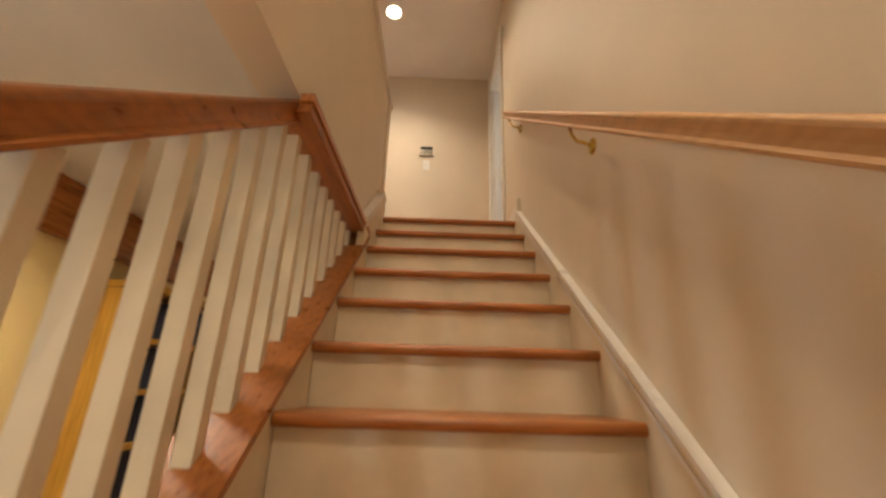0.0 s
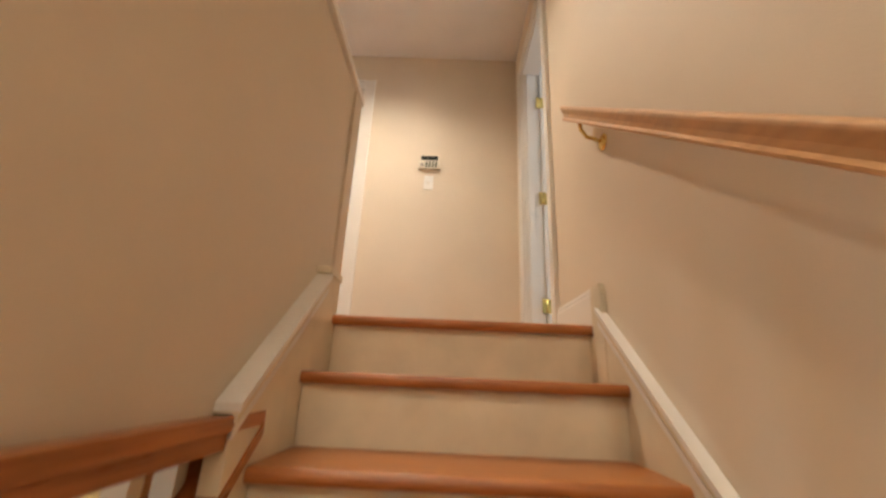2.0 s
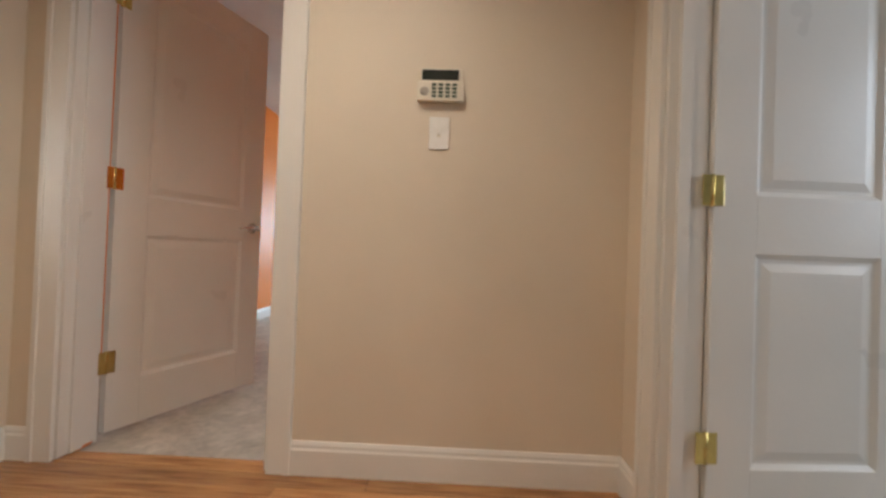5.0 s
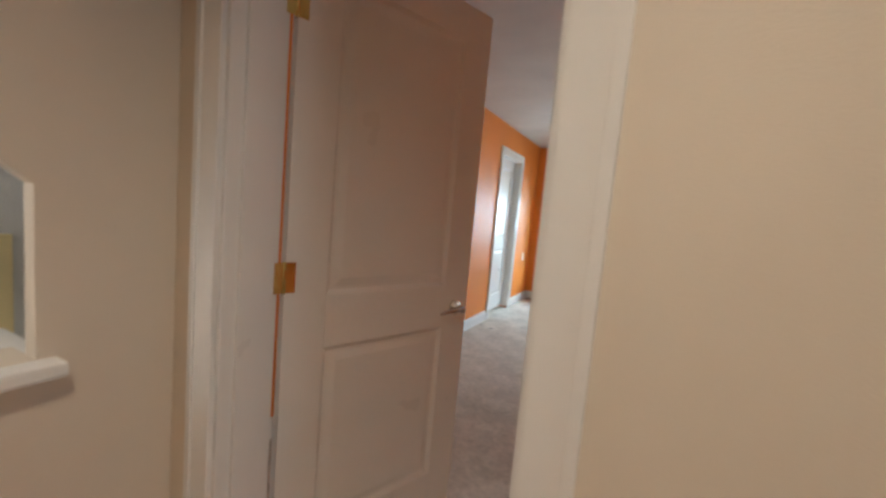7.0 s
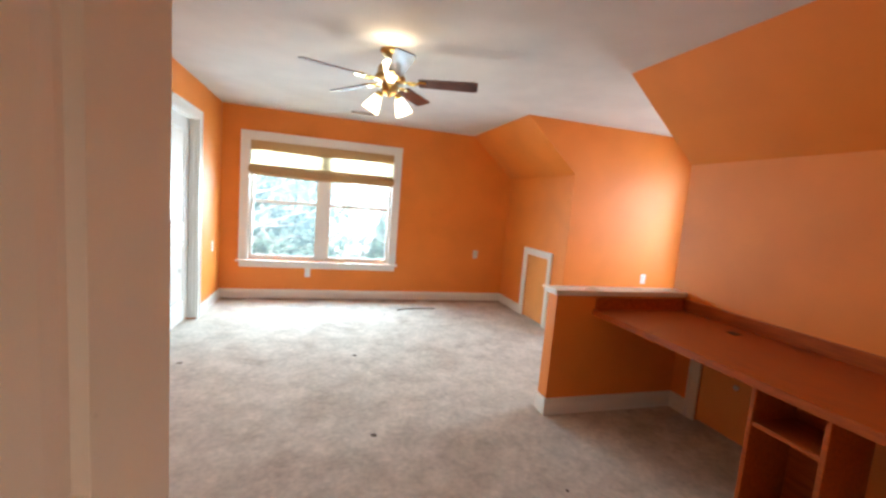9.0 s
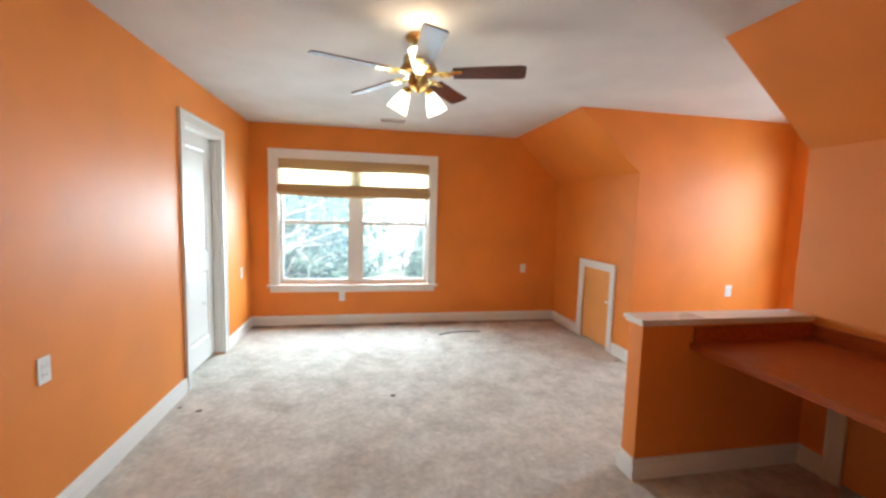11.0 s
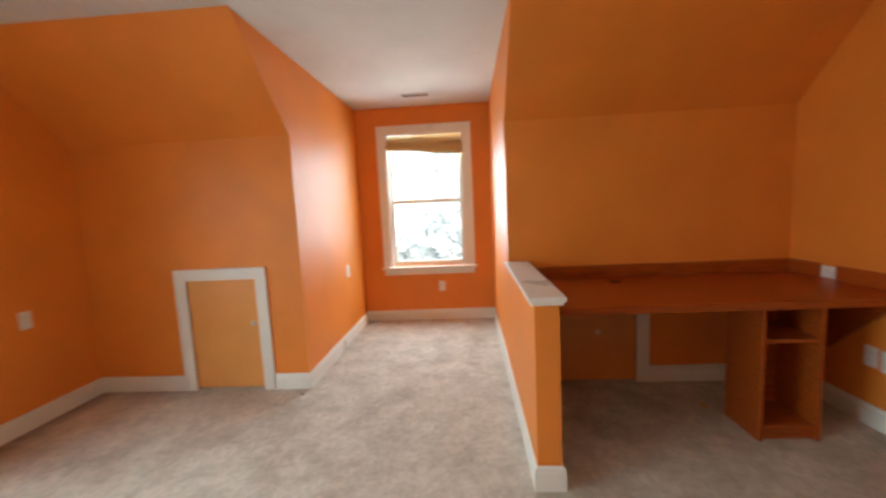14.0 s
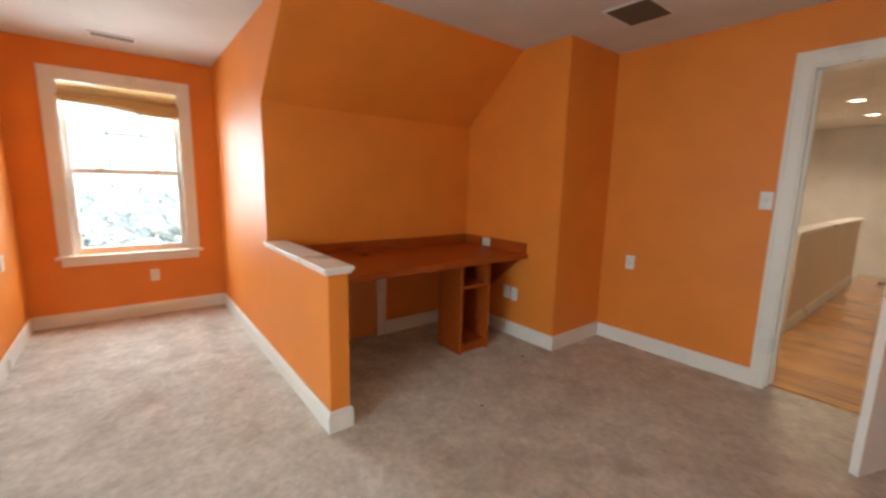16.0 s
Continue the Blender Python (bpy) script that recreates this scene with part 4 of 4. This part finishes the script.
def vent(x, y, w, d, n, label, m=VENT):
    v = thing("ceiling_vent", pose(x, y, CZ), label, "vent")
    part("backing", boxes((-w / 2 + 0.012, w / 2 - 0.012, -d / 2 + 0.012, d / 2 - 0.012, -0.003, -0.001)), DARK, v)
    part("frame", boxes((-w / 2, w / 2, -d / 2, -d / 2 + 0.016, -0.009, -0.001), (-w / 2, w / 2, d / 2 - 0.016, d / 2, -0.009, -0.001), (-w / 2, -w / 2 + 0.016, -d / 2 + 0.0165, d / 2 - 0.0165, -0.009, -0.001), (w / 2 - 0.016, w / 2, -d / 2 + 0.0165, d / 2 - 0.0165, -0.009, -0.001), bevel=0.001), PLASTIC, v)
    for i in range(n):
        yy = -d / 2 + 0.018 + (i + 0.5) * (d - 0.036) / n
        part("slat", moved(boxes((-w / 2 + 0.017, w / 2 - 0.017, -0.006, 0.006, -0.0006, 0.0006)), Matrix.Translation((0, yy, -0.008)) @ Matrix.Rotation(radians(38), 4, "X")), m, v)
    return v


vent(-0.29, 6.75, 0.30, 0.12, 7, "small white louvred supply vent in the ceiling")
vent(3.30, 4.89, 0.14, 0.30, 16, "small white louvred supply vent in the dormer ceiling")
vent(0.385, 2.275, 0.30, 0.35, 20, "large brown louvred return vent in the ceiling", RETURN)

# ---- lower storey things ----
bc = thing("bookcase", pose(-1.13, -0.2, LOW), "yellow pine bookcase filled with dark binders", "bookcase")
part("side", boxes((-0.2, 0.12, -0.32, -0.285, 0, 1.95), bevel=0.003), GOLDWOOD, bc)
part("side", boxes((-0.2, 0.12, 0.285, 0.32, 0, 1.95), bevel=0.003), GOLDWOOD, bc)
part("top", boxes((-0.2, 0.13, -0.33, 0.33, 1.951, 1.985), bevel=0.003), GOLDWOOD, bc)
for i in range(8):
    part("shelf", boxes((-0.2, 0.115, -0.284, 0.284, 0.06 + i * 0.235, 0.085 + i * 0.235), bevel=0.002), GOLDWOOD, bc)
for i in range(8):
    y0 = -0.28
    rnd = random.Random(20 + i)
    b = thing("binder_row", pose(-1.13, -0.2, LOW), "dark navy binders standing on the pine shelf", "binders", "binders in the bookcase")
    cells = []
    while y0 < 0.22:
        w = rnd.uniform(0.035, 0.06)
        cells.append((-0.17, rnd.uniform(0.06, 0.09), y0, y0 + w - 0.003, 0.0855 + i * 0.235, 0.0855 + i * 0.235 + rnd.uniform(0.17, 0.195)))
        y0 += w
    for c in cells:
        part("binder", boxes(c), NAVY, b)
side = thing("side_table", pose(-0.95, -0.85, LOW), "low stained table with papers on it", "table")
part("tabletop", boxes((-0.3, 0.3, -0.3, 0.3, 0.72, 0.75), bevel=0.004), OAK, side)
for sx in (-1, 1):
    for sy in (-1, 1):
        part("leg", boxes((sx * 0.26 - 0.02, sx * 0.26 + 0.02, sy * 0.26 - 0.02, sy * 0.26 + 0.02, 0, 0.7195)), OAK, side)
pp = thing("paper_stack", pose(-0.95, -0.85, LOW + 0.7505), "loose white papers lying on the low table", "papers")
for i in range(5):
    part("sheet", moved(boxes((-0.1, 0.1, -0.14, 0.14, i * 0.004, i * 0.004 + 0.003)), Matrix.Rotation(i * 0.3, 4, "Z")), PAPER, pp)

# ---- debris on the carpet ----
for i, (x, y, s) in enumerate(((-0.35, 5.20, 0.026), (-0.32, 3.94, 0.022), (-1.71, 5.14, 0.024), (-1.86, 5.21, 0.016), (0.10, 6.52, 0.018), (1.88, 5.66, 0.014), (0.94, 2.54, 0.014), (0.60, 3.3, 0.012))):
    rnd = random.Random(40 + i)
    bm = bmesh.new()
    bmesh.ops.create_icosphere(bm, subdivisions=1, radius=s)
    for v in bm.verts:
        v.co = Vector((v.co.x * rnd.uniform(0.7, 1.3), v.co.y * rnd.uniform(0.7, 1.3), abs(v.co.z) * 0.35 * rnd.uniform(0.5, 1.2)))
    t = tagged(part("carpet_scrap", bm, SCRAP), "small dark scrap lying on the carpet", "debris", "scraps on the carpet")
    t.matrix_basis = pose(x, y, CF)
t = tagged(part("twig", tube(((0.28, 6.70, -0.011), (0.42, 6.77, -0.010), (0.60, 6.80, -0.011), (0.81, 6.79, -0.010)), 0.007, 6), SCRAP), "thin dark torn cord lying on the carpet", "debris")
t = tagged(part("wood_chip", boxes((1.60, 1.66, 2.985, 3.01, -0.0155, -0.006), bevel=0.002), GOLDWOOD), "small yellow wood chip under the desk", "debris")

# ---- outdoors ----
solid("ground", boxes((-900, 900, -900, 900, -3.4, -3.2)), GROUND, "pale winter grass reaching to the horizon", "ground")


def limbs(rnd, x, y, h, spread, n, r):
    """Tapered trunk with bare limbs and twigs, as one mesh."""
    bm = bmesh.new()

    def add(pts, rr):
        b = tube(pts, rr, 6)
        me = bpy.data.meshes.new("limb")
        b.to_mesh(me), b.free()
        bm.from_mesh(me)
        bpy.data.meshes.remove(me)

    add([(0, 0, 0), (rnd.uniform(-.2, .2), rnd.uniform(-.2, .2), h * .5), (rnd.uniform(-.5, .5), rnd.uniform(-.5, .5), h)], [r, r * .7, r * .2])
    for i in range(n):
        z = h * rnd.uniform(0.15, 0.95)
        a = rnd.uniform(0, 6.28)
        L = spread * rnd.uniform(0.5, 1.0) * (1.1 - 0.5 * z / h)
        p = Vector((0, 0, z))
        pts = [p]
        d = Vector((math.cos(a), math.sin(a), rnd.uniform(0.0, 0.7)))
        for s in range(4):
            d = (d + Vector((rnd.uniform(-.4, .4), rnd.uniform(-.4, .4), rnd.uniform(-.2, .35)))).normalized()
            pts.append(pts[-1] + d * L / 4)
        add(pts, [r * .28, r * .22, r * .16, r * .1, r * .05])
        for s in range(4):
            q = pts[rnd.randint(1, 4)]
            e = Vector((rnd.uniform(-1, 1), rnd.uniform(-1, 1), rnd.uniform(-.3, .8))).normalized() * L * .4
            add([q, q + e * .5 + Vector((0, 0, .1)), q + e], [r * .1, r * .06, r * .03])
    return bm


def tuft_mesh(rnd, points, size):
    """Many small crossed leaf sprays."""
    verts, faces = [], []
    for p, s in points:
        for _ in range(3):
            u = Vector((rnd.uniform(-1, 1), rnd.uniform(-1, 1), rnd.uniform(-1, 1))).normalized()
            v = u.orthogonal().normalized() * rnd.uniform(0.25, 0.5)
            L, k = size * s, len(verts)
            verts += [p + v * L * -.4, p + u * L * .5 + v * L * -.6, p + u * L, p + u * L * .55 + v * L * .6]
            faces.append((k, k + 1, k + 2, k + 3))
    me = bpy.data.meshes.new("crown")
    me.from_pydata(verts, [], faces)
    return me


def cedar(x, y, h, rad, seed, label):
    rnd = random.Random(seed)
    t = thing("cedar_tree", pose(x, y, -3.2), label, "tree")
    part("trunk", limbs(rnd, x, y, h, rad * 1.2, 26, 0.16), DARKBARK, t)
    pts = []
    for i in range(11000):
        z = h * rnd.uniform(0.08, 1.0)
        a = rnd.uniform(0, 6.28)
        lump = 0.72 + 0.28 * math.sin(5 * a + z * 2.1) * math.sin(z * 3.3 + a)
        rr = rad * (1.05 - z / h) ** 0.7 * lump * math.sqrt(rnd.uniform(0.25, 1))
        pts.append((Vector((rr * math.cos(a), rr * math.sin(a), z)), rnd.uniform(0.6, 1.3)))
    me = tuft_mesh(rnd, pts, 0.25)
    me.materials.append(LEAF)
    c = new("crown", me)
    c.parent = t
    return t


def bare_tree(x, y, h, seed):
    rnd = random.Random(seed)
    t = thing("bare_tree", pose(x, y, -3.2), "leafless grey winter tree on the grass", "tree", "bare trees")
    part("trunk", limbs(rnd, x, y, h, h * 0.42, 26, 0.085), BARK, t)
    return t


cedar(-2.3, 14.5, 14.0, 3.1, 3, "dense dark green cedar tree outside the window")
cedar(-5.2, 17.0, 13.5, 3.2, 5, "tall dark green cedar tree with hanging branches")
cedar(3.5, 30.0, 3.6, 1.5, 7, "small round evergreen shrub on the lawn")
for i, (x, y, h) in enumerate(((-2.4, 11.2, 6.4), (3.2, 24, 10), (6.5, 26, 11), (9, 33, 12), (36, 12, 11), (42, 2, 12), (34, 22, 11), (40, 8, 10), (1, 36, 12), (-9, 26, 11))):
    bare_tree(x, y, h, 60 + i)
rnd = random.Random(9)
pts = []
for i in range(13000):
    a = rnd.uniform(-0.6, 2.3)
    r = rnd.uniform(27, 70)
    top = (3.0 + 1.6 * math.sin(a * 9) + 1.2 * math.sin(a * 23 + 1)) * (0.45 + 0.55 * (r - 27) / 43)
    pts.append((Vector((r * math.sin(a), 4 + r * math.cos(a), -3.2 + rnd.uniform(0, max(0.8, top)))), rnd.uniform(0.6, 1.4)))
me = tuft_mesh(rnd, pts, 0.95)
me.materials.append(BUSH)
tagged(new("far_woods", me), "distant grey-green woods with haze painted into their colour", "woods", kind="stuff")

# distant tree line; its haze is only pale colour and faint emission
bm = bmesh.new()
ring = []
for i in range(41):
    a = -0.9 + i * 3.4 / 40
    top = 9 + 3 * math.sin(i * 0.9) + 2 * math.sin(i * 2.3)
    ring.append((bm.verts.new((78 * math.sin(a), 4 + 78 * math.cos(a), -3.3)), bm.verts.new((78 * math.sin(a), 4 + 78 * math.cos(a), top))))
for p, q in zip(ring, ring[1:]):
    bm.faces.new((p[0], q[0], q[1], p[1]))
solid("backdrop", bm, HAZE, "tree line on the horizon, painted pale as haze and glowing faintly", "backdrop")

# ---- hall floor planks ----
hf = thing("floor_hall", pose(0, 0, 0), "glossy honey oak strip floor of the hall", "floor", kind="structure")
meshes = {}


def plank(x0, x1, y0, w):
    key = (round(x1 - x0, 3), round(w, 3))
    if key not in meshes:
        bm = boxes((0.0006, x1 - x0 - 0.0006, 0.0006, w - 0.0006, -0.018, 0.0))
        es = [e for e in bm.edges if all(v.co.z > -0.001 for v in e.verts)]
        bmesh.ops.bevel(bm, geom=es, offset=0.0012, segments=1, affect="EDGES")
        mm = bpy.data.meshes.new("plank")
        bm.to_mesh(mm), bm.free()
        mm.materials.append(PLANK)
        meshes[key] = mm
    o = new("plank", meshes[key])
    o.parent = hf
    o.matrix_basis = pose(x0, y0, 0)


PW = 0.083
rnd = random.Random(12)
yy = 0.088
row = 0
while yy < 1.49:
    w = min(PW, 1.499 - yy)
    cut = -0.9 + 0.3 * (row % 6)
    plank(XH, cut, yy, w), plank(cut, 0.998, yy, w)
    yy, row = yy + PW, row + 1
yy, row = 0.088 - PW, 0
while yy > -4.6:
    cut = -1.1 + 0.2 * (row * 3 % 5)
    plank(XH, cut, yy, PW), plank(cut, -0.142, yy, PW)
    yy, row = yy - PW, row + 1
solid("subfloor", boxes((XH, 0.998, 0.10, 1.499, -0.0215, -0.0185), (XH, -0.143, -4.7, 0.10, -0.0215, -0.0185)), DARK, "dark subfloor under the boards", "floor")
